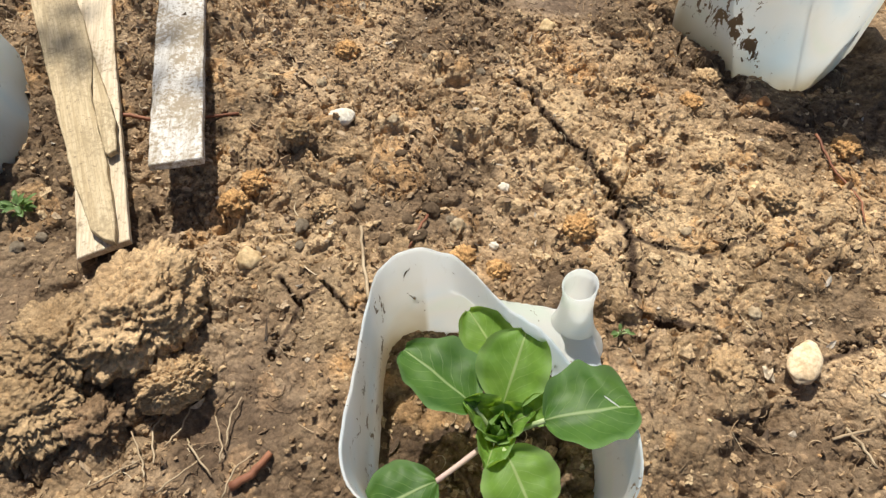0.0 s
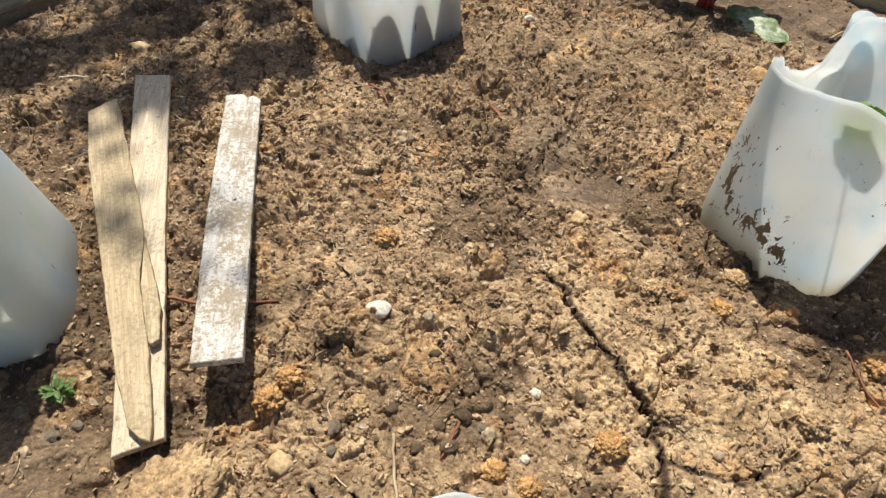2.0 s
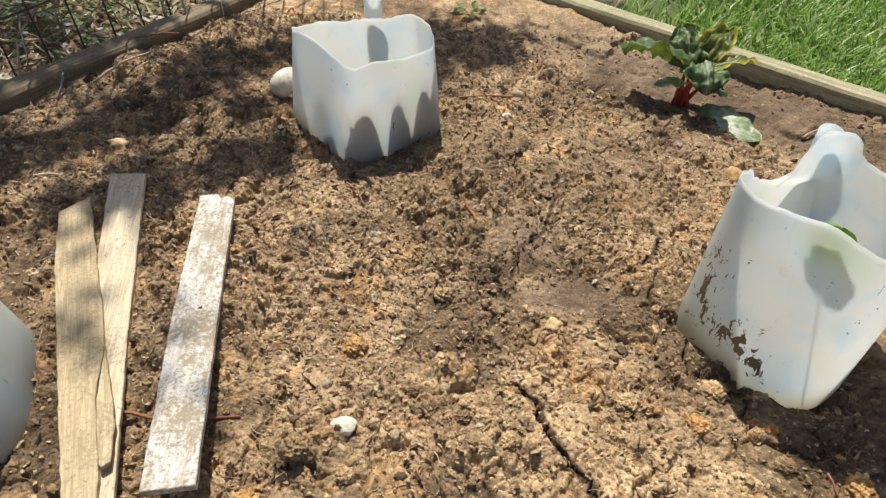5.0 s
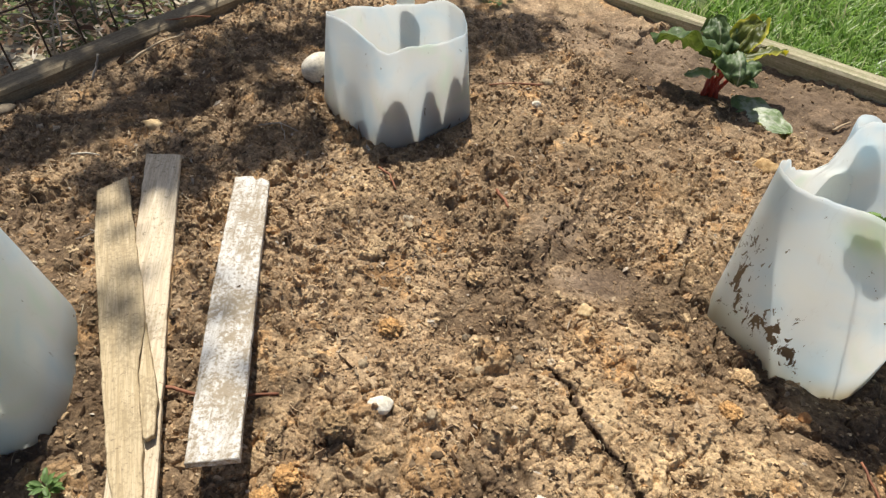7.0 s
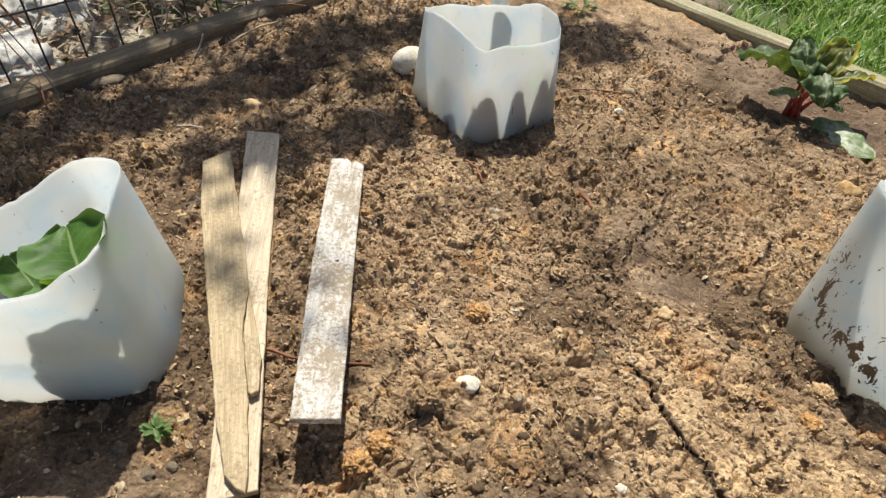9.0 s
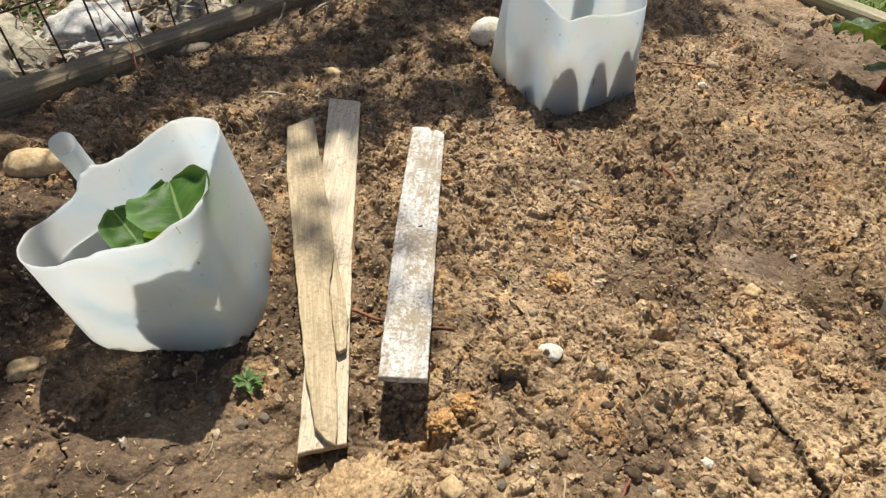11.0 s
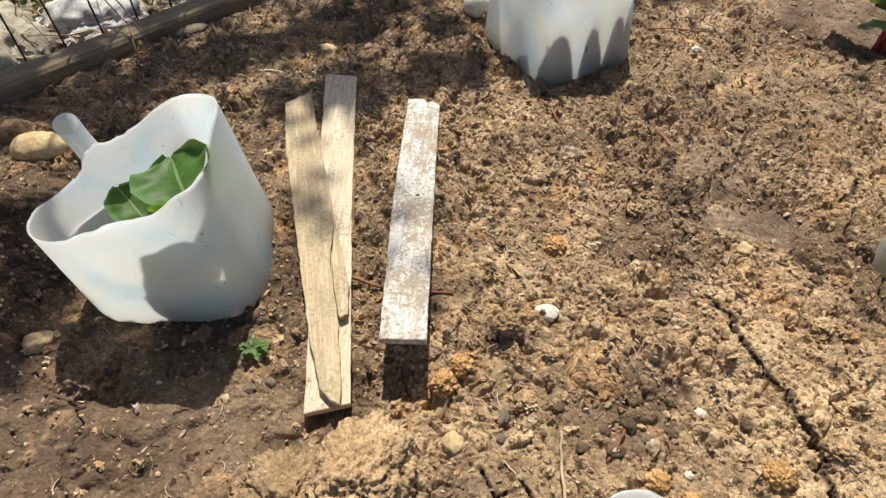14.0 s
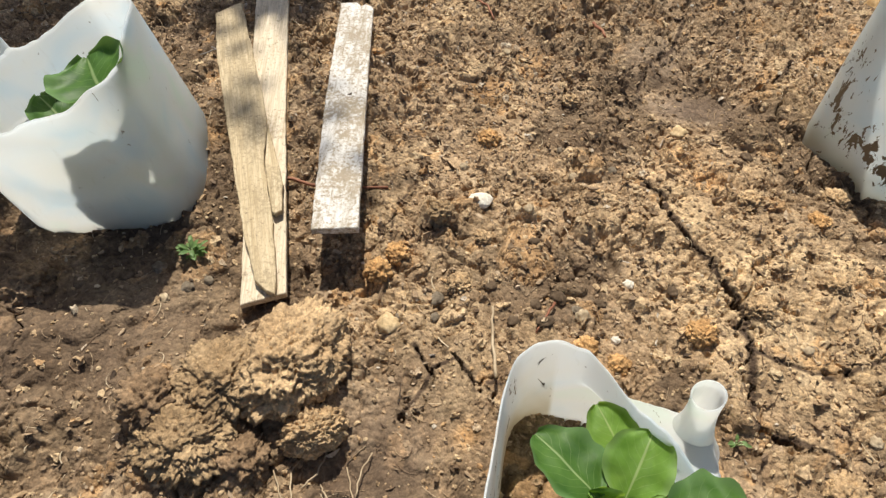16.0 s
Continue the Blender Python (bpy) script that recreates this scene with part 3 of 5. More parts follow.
def soil_height(x, y, known=None):
    x, y = np.asarray(x, dtype=float), np.asarray(y, dtype=float)
    tan, smooth, _, _ = known or masks(x, y)
    h = 0.018 * fbm(x * 6, y * 6, 2, 3)
    h = h + 0.016 * bumpf(x, y, -0.165, 0.45, 0.05, 0.10, 8) + 0.008 * bumpf(x, y, -0.29, 0.50, 0.05, 0.10)
    h = h - 0.012 * bumpf(x, y, -0.24, 0.25, 0.09, 0.05) - 0.012 * bumpf(x, y, 0.21, 0.55, 0.07, 0.06)
    h = h + 0.006 * bumpf(x, y, -0.115, 0.165, 0.045, 0.05, 0, 1.5) + 0.010 * bumpf(x, y, -0.18, 0.12, 0.07, 0.05)
    h = h - 0.012 * bumpf(x, y, -0.075, 0.098, 0.03, 0.02) - 0.010 * bumpf(x, y, -0.10, 0.248, 0.04, 0.02)
    h = h + 0.008 * tan 
    for (cx, cy), depth in zip(JUGS, (0.0, 0.004, 0.012, 0.015)):
        h = h - depth * bumpf(x, y, cx, cy - 0.03, 0.12, 0.10, 0, 2)
    h = h + 0.046 * bumpf(x, y, -0.340, 0.335, 0.050, 0.050, 0, 4)
    h = h - 0.016 * bumpf(x, y, 0.48, 0.97, 0.34, 0.12, -32, 1.6)
    rough = 1 - 0.82 * smooth
    a = np.clip(0.62 + 4.2 * fbm(x * 9, y * 9, 3, 9) + 0.6 * bumpf(x, y, -0.36, 0.18, 0.14, 0.10), 0.12, 1.6)
    wx, wy = warp(x, y)
    (h1, _), (h2, _) = clod_layers(x, y)
    d = 0.0080 * h1 * (0.25 + 0.75 * a) + 0.0046 * h2 * a
    (g1, _), (g2, _) = crumb_layers(x, y)
    crisp = np.clip(0.72 + 4.0 * fbm(x * 17 + 3, y * 17, 3, 19), 0.12, 1.45)
    d = d + crisp * (0.0042 * g1 * (0.35 + 0.65 * a) + 0.0017 * g2)
    pit = np.clip(lumps(wx + 4.1, wy + 2.3, 0.027, 91, 0.46, 0.14, 0.40, 0.8) * 1.7 - 0.3, 0, 1)
    d = d - 0.0075 * pit * (0.55 + 0.45 * tan)
    d = d + 0.0085 * fbm(x * 34, y * 34, 3, 81, 0.55) - 0.005 * np.abs(fbm(x * 60, y * 60, 3, 83, 0.6)) * a
    for cell, seed, deep in ((0.058, 131, 0.0100), (0.024, 151, 0.0060)):
        edge, level = plates(wx, wy, cell, seed)
        gate = np.clip(4.0 * fbm(x * 13 + seed, y * 13, 3, 141) + 0.25, 0, 1)
        gap = 0.0019 / cell * (0.4 + 1.2 * vnoise(x * 60, y * 60, seed + 5))
        d = d + gate * (0.07 * cell * level - deep * np.exp(-(edge / gap) ** 2))
    h = h + d * rough * (0.85 - 0.1 * tan) * (1 + 0.18 * np.clip((y - 0.42) / 0.2, 0, 1) - 0.85 * np.clip((y - 1.06) / 0.08, 0, 1))
    cx, cy = JUGS[2]
    deg = np.degrees(np.arctan2(y - cy, x - cx)) - 42.8
    c, sn = np.abs(np.cos(np.radians(deg))), np.abs(np.sin(np.radians(deg)))
    wall = 0.080 / (c ** 5.2 + sn ** 5.2) ** (1 / 5.2)
    dist = np.hypot(x - cx, y - cy)
    heap = np.zeros_like(h)
    for ac, aw, ah in HEAPS:
        da = np.abs((deg - ac + 180) % 360 - 180) / aw
        heap = np.maximum(heap, ah * np.clip(1 - da ** 2.2, 0, 1))
    heap = np.minimum(heap, (wall - 0.0065 - dist) / (wall + 0.058))
    heap = heap * np.clip((dist / wall - 0.45) / 0.35, 0, 1)
    h = np.where(dist < wall * 0.985, np.maximum(h, heap), h)
    for x0, y0, z0, x1, y1, z1 in LATH_BEDS:
        t = np.clip((y - y0) / (y1 - y0), 0, 1)
        under = np.abs(x - x0 - (x1 - x0) * t) < 0.021
        h = np.where(under & (y > y0 - 0.004) & (y < y1 + 0.006), np.minimum(h, z0 + (z1 - z0) * t), h)
    return h - crack_depth(x, y)


def ground_at(x, y):
    return float(soil_height(np.array([x]), np.array([y]))[0])


# ---- bed boards: lines of their inner faces ----
L0, LD = Vector((-0.348, 1.010)), Vector((0.540, 0.842)).normalized()
R0, RD = Vector((0.516, 1.034)), Vector((0.842, -0.540)).normalized()
LN, RN = Vector((-LD.y, LD.x)), Vector((-RD.y, RD.x))


def inside_bed(x, y, margin=0.0):
    a = (x - L0.x) * LN.x + (y - L0.y) * LN.y
    b = (x - R0.x) * RN.x + (y - R0.y) * RN.y
    return (a < margin) & (b < margin)


def axis(stops):
    out = []
    for a, b, step in stops:
        out += list(np.arange(a, b - step * 0.5, step))
    return np.array(out + [stops[-1][1]])


def build_soil():
    gx = axis([(-1.3, -0.75, 0.02), (-0.75, -0.62, 0.004), (-0.62, -0.46, 0.0019), (-0.46, 0.44, 0.0012), (0.44, 0.85, 0.003), (0.85, 1.5, 0.02)])
    gy = axis([(-0.7, -0.02, 0.02), (-0.02, 0.60, 0.0012), (0.60, 1.14, 0.0019), (1.14, 1.42, 0.006)])
    X, Y = np.meshgrid(gx, gy)
    tan, smooth, orange, moist_shade = known = masks(X, Y)
    Z = soil_height(X, Y, known)
    nx, ny = len(gx), len(gy)
    idx = np.arange(nx * ny).reshape(ny, nx)
    q = np.stack([idx[:-1, :-1], idx[:-1, 1:], idx[1:, 1:], idx[1:, :-1]], -1).reshape(-1, 4)
    cx, cy = X[:-1, :-1].ravel(), Y[:-1, :-1].ravel()
    q = q[inside_bed(cx, cy, 0.008)]
    used = np.unique(q)
    remap = np.full(nx * ny, -1)
    remap[used] = np.arange(len(used))
    co = np.stack([X.ravel(), Y.ravel(), Z.ravel()], -1)[used]
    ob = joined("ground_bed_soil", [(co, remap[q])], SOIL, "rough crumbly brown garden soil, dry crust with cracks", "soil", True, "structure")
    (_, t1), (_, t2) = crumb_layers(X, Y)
    for key, val in (("tan", tan), ("smooth", smooth), ("orange", orange), ("moist_shade", moist_shade), ("tone", (0.5 * t1 + 0.5 * t2) * (1 - 0.7 * smooth) + 0.35 * smooth)):
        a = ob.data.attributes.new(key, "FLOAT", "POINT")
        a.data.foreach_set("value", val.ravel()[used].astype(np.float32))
    return ob


build_soil()


def lumpy(seed, level=2, amount=0.25, freq=2.2, flat=1.0, crumb=0.0):
    """A rough stone or clod of unit size: vertices and triangles."""
    bm = bmesh.new()
    bmesh.ops.create_icosphere(bm, subdivisions=level, radius=1.0)
    off = Vector((seed * 3.17, seed * 1.93, -seed * 2.71))
    for v in bm.verts:
        n = v.co.normalized()
        v.co = n * (1 + amount * noise.fractal(n * freq + off, 0.8, 2.0, 4) + crumb * min(0.30, noise.fractal(n * freq * 4.0 - off, 0.45, 2.0, 5)))
        v.co.z *= flat
    vs = np.array([v.co[:] for v in bm.verts], dtype=np.float32)
    fs = np.array([[v.index for v in f.verts] for f in bm.faces], dtype=np.int32)
    bm.free()
    return vs, fs


def ground_sheet():
    bm = bmesh.new()
    bmesh.ops.create_grid(bm, x_segments=60, y_segments=60, size=1500)
    for v in bm.verts:
        v.co.z = -0.05
    ob = part("ground", bm, GROUND, None, "", False)
    tagged(ob, "bare brown and green ground round the raised bed", "ground", kind="structure")


ground_sheet()

# ---- bed boards ----
def box_board(name, start, along, out, length, height, thick, z0, material, label, seed, parent=None):
    """A sawn board with worn edges; along and out are flat directions, start its inner lower corner."""
    nl, rows = int(length / 0.012), []
    c = 0.004
    sec = [(0, c), (0, height * 0.5), (0, height - c), (c, height), (thick * 0.5, height), (thick - c, height), (thick, height - c), (thick, height * 0.5), (thick, c), (thick - c, 0), (c, 0)]
    verts, faces = [], []
    for i in range(nl + 1):
        s = i / nl * length
        for k, (o, z) in enumerate(sec):
            n = noise.fractal(Vector((s * 9, o * 60 + seed * 7, z * 60)), 0.9, 2, 4)
            verts.append((o + 0.0016 * n, s, z + 0.0018 * noise.noise(Vector((s * 14 + 50, o * 40, z * 40 + seed)))))
    m = len(sec)
    for i in range(nl):
        for k in range(m):
            faces.append((i * m + k, i * m + (k + 1) % m, (i + 1) * m + (k + 1) % m, (i + 1) * m + k))
    faces.append(tuple(range(m)))
    faces.append(tuple(reversed(range(nl * m, nl * m + m))))
    ob = mesh_object(name, verts, faces, material, smooth=False)
    ob.matrix_world = Matrix(((out.x, along.x, 0, start.x), (out.y, along.y, 0, start.y), (0, 0, 1, z0), (0, 0, 0, 1)))
    bm = bmesh.new()
    bm.from_mesh(ob.data)
    bmesh.ops.recalc_face_normals(bm, faces=bm.faces)
    bm.to_mesh(ob.data)
    bm.free()
    return ob


left_start = L0 - LD * 1.35
lb = tagged(box_board("bed_board", left_start, LD, LN, 1.75, 0.085, 0.038, -0.065, WOOD_BED_GREY, "", 1), "grey weathered timber board edging the raised bed", "board", "bed boards")
right_start = R0 - RD * 0.76
rb = tagged(box_board("bed_board", right_start, RD, RN, 1.9, 0.095, 0.034, -0.079, WOOD_BED_PALE, "", 2), "pale sunlit timber board edging the bed beside grass", "board", "bed boards")


# ---- laths lying on the soil ----
def lath(name, outline, thick, top_z, material, label, seed, jag=0.0009, thing=None):
    """A flat stick with the given plan outline; top_z(x, y) is the height of its upper face."""
    pts = []
    n = len(outline)
    for i in range(n):
        a, b = Vector(outline[i]), Vector(outline[(i + 1) % n])
        k = max(1, int((b - a).length / 0.009))
        for j in range(k):
            p = a.lerp(b, j / k)
            if j:
                q = noise.noise(Vector((p.x * 90, p.y * 90, seed * 5.1)))
                nrm = Vector((b.y - a.y, a.x - b.x)).normalized()
                p = p + nrm * q * jag
            pts.append(p)
    cx, cy = sum(p.x for p in pts) / len(pts), sum(p.y for p in pts) / len(pts)
    far = max(pts, key=lambda p: p.y)
    near = min(pts, key=lambda p: p.y)
    d = (far - near).normalized()
    ang = math.atan2(d.x, d.y)
    cz = top_z(cx, cy)
    place = Matrix.Translation((cx, cy, cz)) @ Matrix.Rotation(-ang, 4, "Z")
    inv = place.inverted()
    bm = bmesh.new()
    vs = [bm.verts.new(inv @ Vector((p.x, p.y, top_z(p.x, p.y)))) for p in pts]
    top = bm.faces.new(vs)
    if top.normal.z < 0:
        bmesh.ops.reverse_faces(bm, faces=[top])
    bm.normal_update()
    if top.normal.z < 0:
        top.normal_flip()
    r = bmesh.ops.extrude_face_region(bm, geom=[top])
    low = [v for v in r["geom"] if isinstance(v, bmesh.types.BMVert)]
    for v in low:
        v.co.z -= thick * (1 + 0.12 * noise.noise(v.co * 60))
    bmesh.ops.recalc_face_normals(bm, faces=bm.faces)
    edges = [e for e in bm.edges if len(e.link_faces) == 2 and e.calc_face_angle(0) > 0.7 and abs(e.verts[0].co.z - e.verts[1].co.z) < thick * 0.6]
    bmesh.ops.bevel(bm, geom=edges, offset=0.0007, segments=1, affect="EDGES")
    bmesh.ops.triangulate(bm, faces=[f for f in bm.faces if len(f.verts) > 6])
    ob = part(name, bm, material, None, "", False)
    if thing:
        ob.parent = thing
        ob.matrix_parent_inverse = thing.matrix_world.inverted()
        ob.matrix_world = place
        return tagged(ob, label)
    ob.matrix_world = place
    return tagged(ob, label, "wooden lath", "laths on the bed")


def plane_z(near, far):
    """Height that runs straight from (y, z) near to (y, z) far."""
    return lambda x, y: near[1] + (far[1] - near[1]) * (y - near[0]) / (far[0] - near[0])


lath("wooden_lath", [(-0.128, 0.270), (-0.0905, 0.2785), (-0.1215, 0.43), (-0.156, 0.607), (-0.166, 0.611), (-0.170, 0.606), (-0.176, 0.613), (-0.194, 0.608), (-0.162, 0.43)],
     0.0075, plane_z((0.27, 0.039), (0.61, 0.025)), WOOD_WHITE, "short lath with worn flaking white paint, lying on soil", 1)
lath("wooden_lath", [(-0.1715, 0.206), (-0.139, 0.2235), (-0.205, 0.43), (-0.271, 0.650), (-0.309, 0.646), (-0.243, 0.43)],
     0.0065, plane_z((0.21, 0.012), (0.65, 0.016)), WOOD_LATH_B, "pale bare wood lath lying under another lath", 2)
split = tagged(empty("wooden_lath", (-0.24, 0.41, 0.018)), "broken weathered tan lath with a split edge, lying across another lath", "wooden lath", "laths on the bed")
lath("board", [(-0.145, 0.2165), (-0.152, 0.241), (-0.160, 0.262), (-0.1740, 0.2965), (-0.1842, 0.318), (-0.1998, 0.352), (-0.2155, 0.406), (-0.226, 0.43), (-0.267, 0.513), (-0.310, 0.598), (-0.318, 0.590), (-0.332, 0.572), (-0.301, 0.497), (-0.261, 0.415), (-0.213, 0.317), (-0.192, 0.274), (-0.180, 0.254), (-0.165, 0.2265), (-0.153, 0.2185)],
     0.006, plane_z((0.21, 0.0195), (0.60, 0.020)), WOOD_LATH, "", 3, 0.0016, split)
lath("splinter", [(-0.1705, 0.2950), (-0.1655, 0.3000), (-0.1745, 0.331), (-0.192, 0.364), (-0.2145, 0.407), (-0.1990, 0.352), (-0.1834, 0.318), (-0.1732, 0.2968)],
     0.006, plane_z((0.21, 0.0225), (0.60, 0.0170)), WOOD_LATH, "strip of tan wood split from the edge", 4, 0.0010, split)


# ---- cut milk jugs ----
def jug(name, m, rim, label, half=0.075, corner=0.034, taper=0.35, ledge=(0.02, 0.052), chamfer=0.034, tube_top=0.09, tube_lean=(0.0, 0.0), tube_at=0.071, tube_r=0.0115, mud=None, dust=None, n=160, nz=44, depth=0.024, tube_foot=0.008, square=5.2, tube_deg=45.0):
    """A cut-off jug with a stub of its hollow handle. rim: (degrees round its own axis, height) pairs, going round."""
    thing = empty(name, m=m)
    rim = sorted(rim)
    ra = np.array([rim[-1][0] - 360] + [a for a, _ in rim] + [rim[0][0] + 360], dtype=float)
    rh = np.array([rim[-1][1]] + [h for _, h in rim] + [rim[0][1]], dtype=float)

    def rim_at(deg):
        d = deg % 360
        i = int(np.clip(np.searchsorted(ra, d) - 1, 0, len(ra) - 2))
        t = (d - ra[i]) / max(ra[i + 1] - ra[i], 1e-6)
        t = t * t * (3 - 2 * t)
        return rh[i] + (rh[i + 1] - rh[i]) * t + 0.0012 * noise.noise(Vector((d * 0.11, 3.0, corner * 99)))

    def radius(deg, z):
        t = radians(deg)
        c, s = abs(math.cos(t)), abs(math.sin(t))
        p = square
        r = half / ((c ** p + s ** p) ** (1 / p))
        k = min(max((z - ledge[0]) / (ledge[1] - ledge[0]), 0), 1)
        k = k * k * (3 - 2 * k)
        cd = 0.125 * (1 - k) + chamfer * k
        cc = math.cos(t - math.pi / 4)
        if cc > 0.05:
            rc = cd / cc
            e = 0.010
            hh = max(e - abs(r - rc), 0) / e
            r = min(r, rc) - hh * hh * e * 0.25
        r *= 1 - taper * max(z, -0.01)
        return r * (1 + 0.006 * noise.noise(Vector((math.cos(t) * 2, math.sin(t) * 2, z * 18 + half * 77))))

    rings = []
    for inner in (0, 1):
        for i in range(n):
            deg = 360 * i / n
            top = rim_at(deg)
            for j in range(nz + 1):
                z = -depth + (top + depth) * j / nz
                r = radius(deg, z) - 0.0011 * inner
                rings.append((r * math.cos(radians(deg)), r * math.sin(radians(deg)), z))
    w = nz + 1
    faces = []
    for i in range(n):
        i2 = (i + 1) % n
        for j in range(nz):
            faces.append((i * w + j, i2 * w + j, i2 * w + j + 1, i * w + j + 1))
            o = n * w
            faces.append((o + i * w + j + 1, o + i2 * w + j + 1, o + i2 * w + j, o + i * w + j))
        faces.append((i * w + nz, i2 * w + nz, n * w + i2 * w + nz, n * w + i * w + nz))
    md = [mud(math.degrees(math.atan2(y, x)) % 360, z, k >= n * w) if mud else 0.0 for k, (x, y, z) in enumerate(rings)]
    du = [dust(math.degrees(math.atan2(y, x)) % 360, z) if dust else max(0, 0.55 - z / 0.03) * 0.5 for x, y, z in rings]
    mesh_object("body", rings, faces, PLASTIC, thing, attrs={"mud": md, "dust": du})
    # hollow handle stub
    sides, levels = 28, 14
    verts, faces = [], []
    z0 = ledge[0] - 0.004
    for inner in (0, 1):
        for j in range(levels + 1):
            t = j / levels
            z = z0 + (tube_top - z0) * t
            r = tube_r * (1 + 0.10 * max(0, t * 4 - 3)) + tube_foot * (1 - t) ** 3 - 0.001 * inner
            q = tube_at - 0.006 * (1 - t) ** 2
            ox, oy = 1.23 * q * math.cos(radians(tube_deg)) + tube_lean[0] * t, 1.23 * q * math.sin(radians(tube_deg)) + tube_lean[1] * t
            for k in range(sides):
                a = 2 * math.pi * k / sides
                e = 0.0035 * math.sin(a * 1.0 + 0.7) * (t == 1)
                verts.append((ox + r * math.cos(a) * 1.06, oy + r * math.sin(a) * 0.94, z + e + 0.0008 * noise.noise(Vector((a * 2, t * 3, half)))))
    lw = (levels + 1) * sides
    for j in range(levels):
        for k in range(sides):
            k2 = (k + 1) % sides
            a, b, c, d = j * sides + k, j * sides + k2, (j + 1) * sides + k2, (j + 1) * sides + k
            faces.append((a, b, c, d))
            faces.append((lw + d, lw + c, lw + b, lw + a))
    for k in range(sides):
        k2 = (k + 1) % sides
        a, b = levels * sides + k, levels * sides + k2
        faces.append((a, b, lw + b, lw + a))
    mesh_object("handle_stub", verts, faces, PLASTIC, thing, "cut hollow handle stub of milky plastic", attrs={"mud": [0.0] * len(verts), "dust": [0.0] * len(verts)})
    return tagged(thing, label, "plastic jug", "cut jugs over seedlings")


def jug_pose(x, y, z, yaw, lean_x=0.0, lean_y=0.0):
    return Matrix.Translation((x, y, z)) @ Matrix.Rotation(radians(lean_x), 4, "Y") @ Matrix.Rotation(radians(-lean_y), 4, "X") @ Matrix.Rotation(radians(yaw), 4, "Z")


jug("plastic_jug", jug_pose(0.114, 0.093, 0.0, -1),
    [(0, 0.075), (45, 0.085), (88, 0.078), (102, 0.083), (110, 0.088), (120, 0.0935), (128, 0.092), (135, 0.086), (147, 0.079), (159, 0.0815), (171, 0.0866), (188, 0.0945), (203, 0.1045), (214, 0.111), (230, 0.110), (255, 0.10), (290, 0.082), (315, 0.074), (330, 0.081), (345, 0.079)],
    "cut milky plastic jug with muddy inner wall round a seedling", tube_top=0.082, tube_r=0.0090, tube_at=0.067, tube_lean=(-0.008, 0.001), tube_foot=0.014,
    mud=lambda d, z, inner: (0.34 if inner and 135 < d < 215 else 0.08) if z < 0.085 else 0.05, dust=lambda d, z: 0.95 * max(0, 1 - z / 0.09) if 120 < d < 225 else 0.15 * max(0, 1 - z / 0.04), half=0.0664, taper=-1.4)
jug("plastic_jug", jug_pose(-0.3436, 0.3482, 0.0, 106.8, -5.3, -7.3),
    [(5, 0.121), (17, 0.121), (34, 0.123), (53, 0.129), (66, 0.128), (73, 0.124), (80, 0.116), (87, 0.112), (102, 0.110), (117, 0.118), (128, 0.122), (140, 0.123), (153, 0.124), (171, 0.131), (187, 0.137), (206, 0.139), (222, 0.148), (237, 0.144), (249, 0.140), (260, 0.142), (273, 0.141), (289, 0.139), (305, 0.134), (322, 0.128), (331, 0.128), (341, 0.125), (349, 0.123)],
    "leaning milky plastic jug, cut open, with a green seedling inside", half=0.0777, taper=0.27, chamfer=0.040, ledge=(0.035, 0.072), tube_top=0.112, tube_r=0.0105, tube_at=0.072, tube_lean=(0.012, 0.016), square=4.3)
jug("plastic_jug", jug_pose(-0.0432, 0.8265, 0.0, 42.8, -1, 3.0),
    [(2, 0.122), (11, 0.117), (37, 0.1157), (67, 0.1126), (88, 0.108), (108, 0.108), (122, 0.109), (140, 0.116), (158, 0.1212), (175, 0.1232), (196, 0.1205), (215, 0.1167), (222, 0.1103), (229, 0.1076), (233, 0.1096), (243, 0.1125), (260, 0.1085), (280, 0.1046), (295, 0.1051), (309, 0.104), (320, 0.112), (328, 0.1225), (340, 0.124), (352, 0.1245)],
    "upright milky plastic jug with soil heaped against its foot inside", half=0.0800, taper=1.0, tube_top=0.155, chamfer=0.046, ledge=(-0.02, 0.02), tube_r=0.0115, tube_at=0.062,
    n=200, nz=50)
MUD_TRAIL = [(139, 0.085), (143, 0.046), (152, 0.034), (172, 0.028), (193, 0.010)]


def mud_trail(d, z, inner):
    """How thickly the mud sticks: most along a bent trail over the outer wall."""
    if inner:
        return 0.0
    q = float(line_distance(np.array([d * 0.0013]), np.array([z]), [(a * 0.0013, b) for a, b in MUD_TRAIL])[0])
    return max(0.05, 0.86 * math.exp(-(q / 0.013) ** 2), 0.52 * math.exp(-(q / 0.030) ** 2))


jug("plastic_jug", jug_pose(0.406, 0.5086, 0.0, 45.8, 0.35, 0.73),
    [(357, 0.150), (9, 0.153), (13, 0.157), (17, 0.170), (22, 0.174), (36, 0.174), (43, 0.168), (46, 0.150), (50, 0.124), (56, 0.112), (68, 0.116), (79, 0.127), (100, 0.148), (119, 0.160), (135, 0.165), (144, 0.1665), (154, 0.168), (166, 0.172), (178, 0.1755), (187, 0.178), (197, 0.177), (207, 0.173), (216, 0.170), (250, 0.165), (300, 0.158)],
    "mud-spattered milky plastic jug with its handle stub standing up", half=0.0795, taper=0.086, square=3.3, ledge=(0.07, 0.125), chamfer=0.080, tube_top=0.160, tube_r=0.0125, tube_at=0.080, tube_lean=(0.0, 0.0), tube_deg=31,
    mud=mud_trail, dust=lambda d, z: max(0, 1 - (z + 0.015) / 0.03) * 0.8 + 0.30 * math.exp(-((((d - 135 + 180) % 360) - 180) / 18) ** 2), depth=0.032)


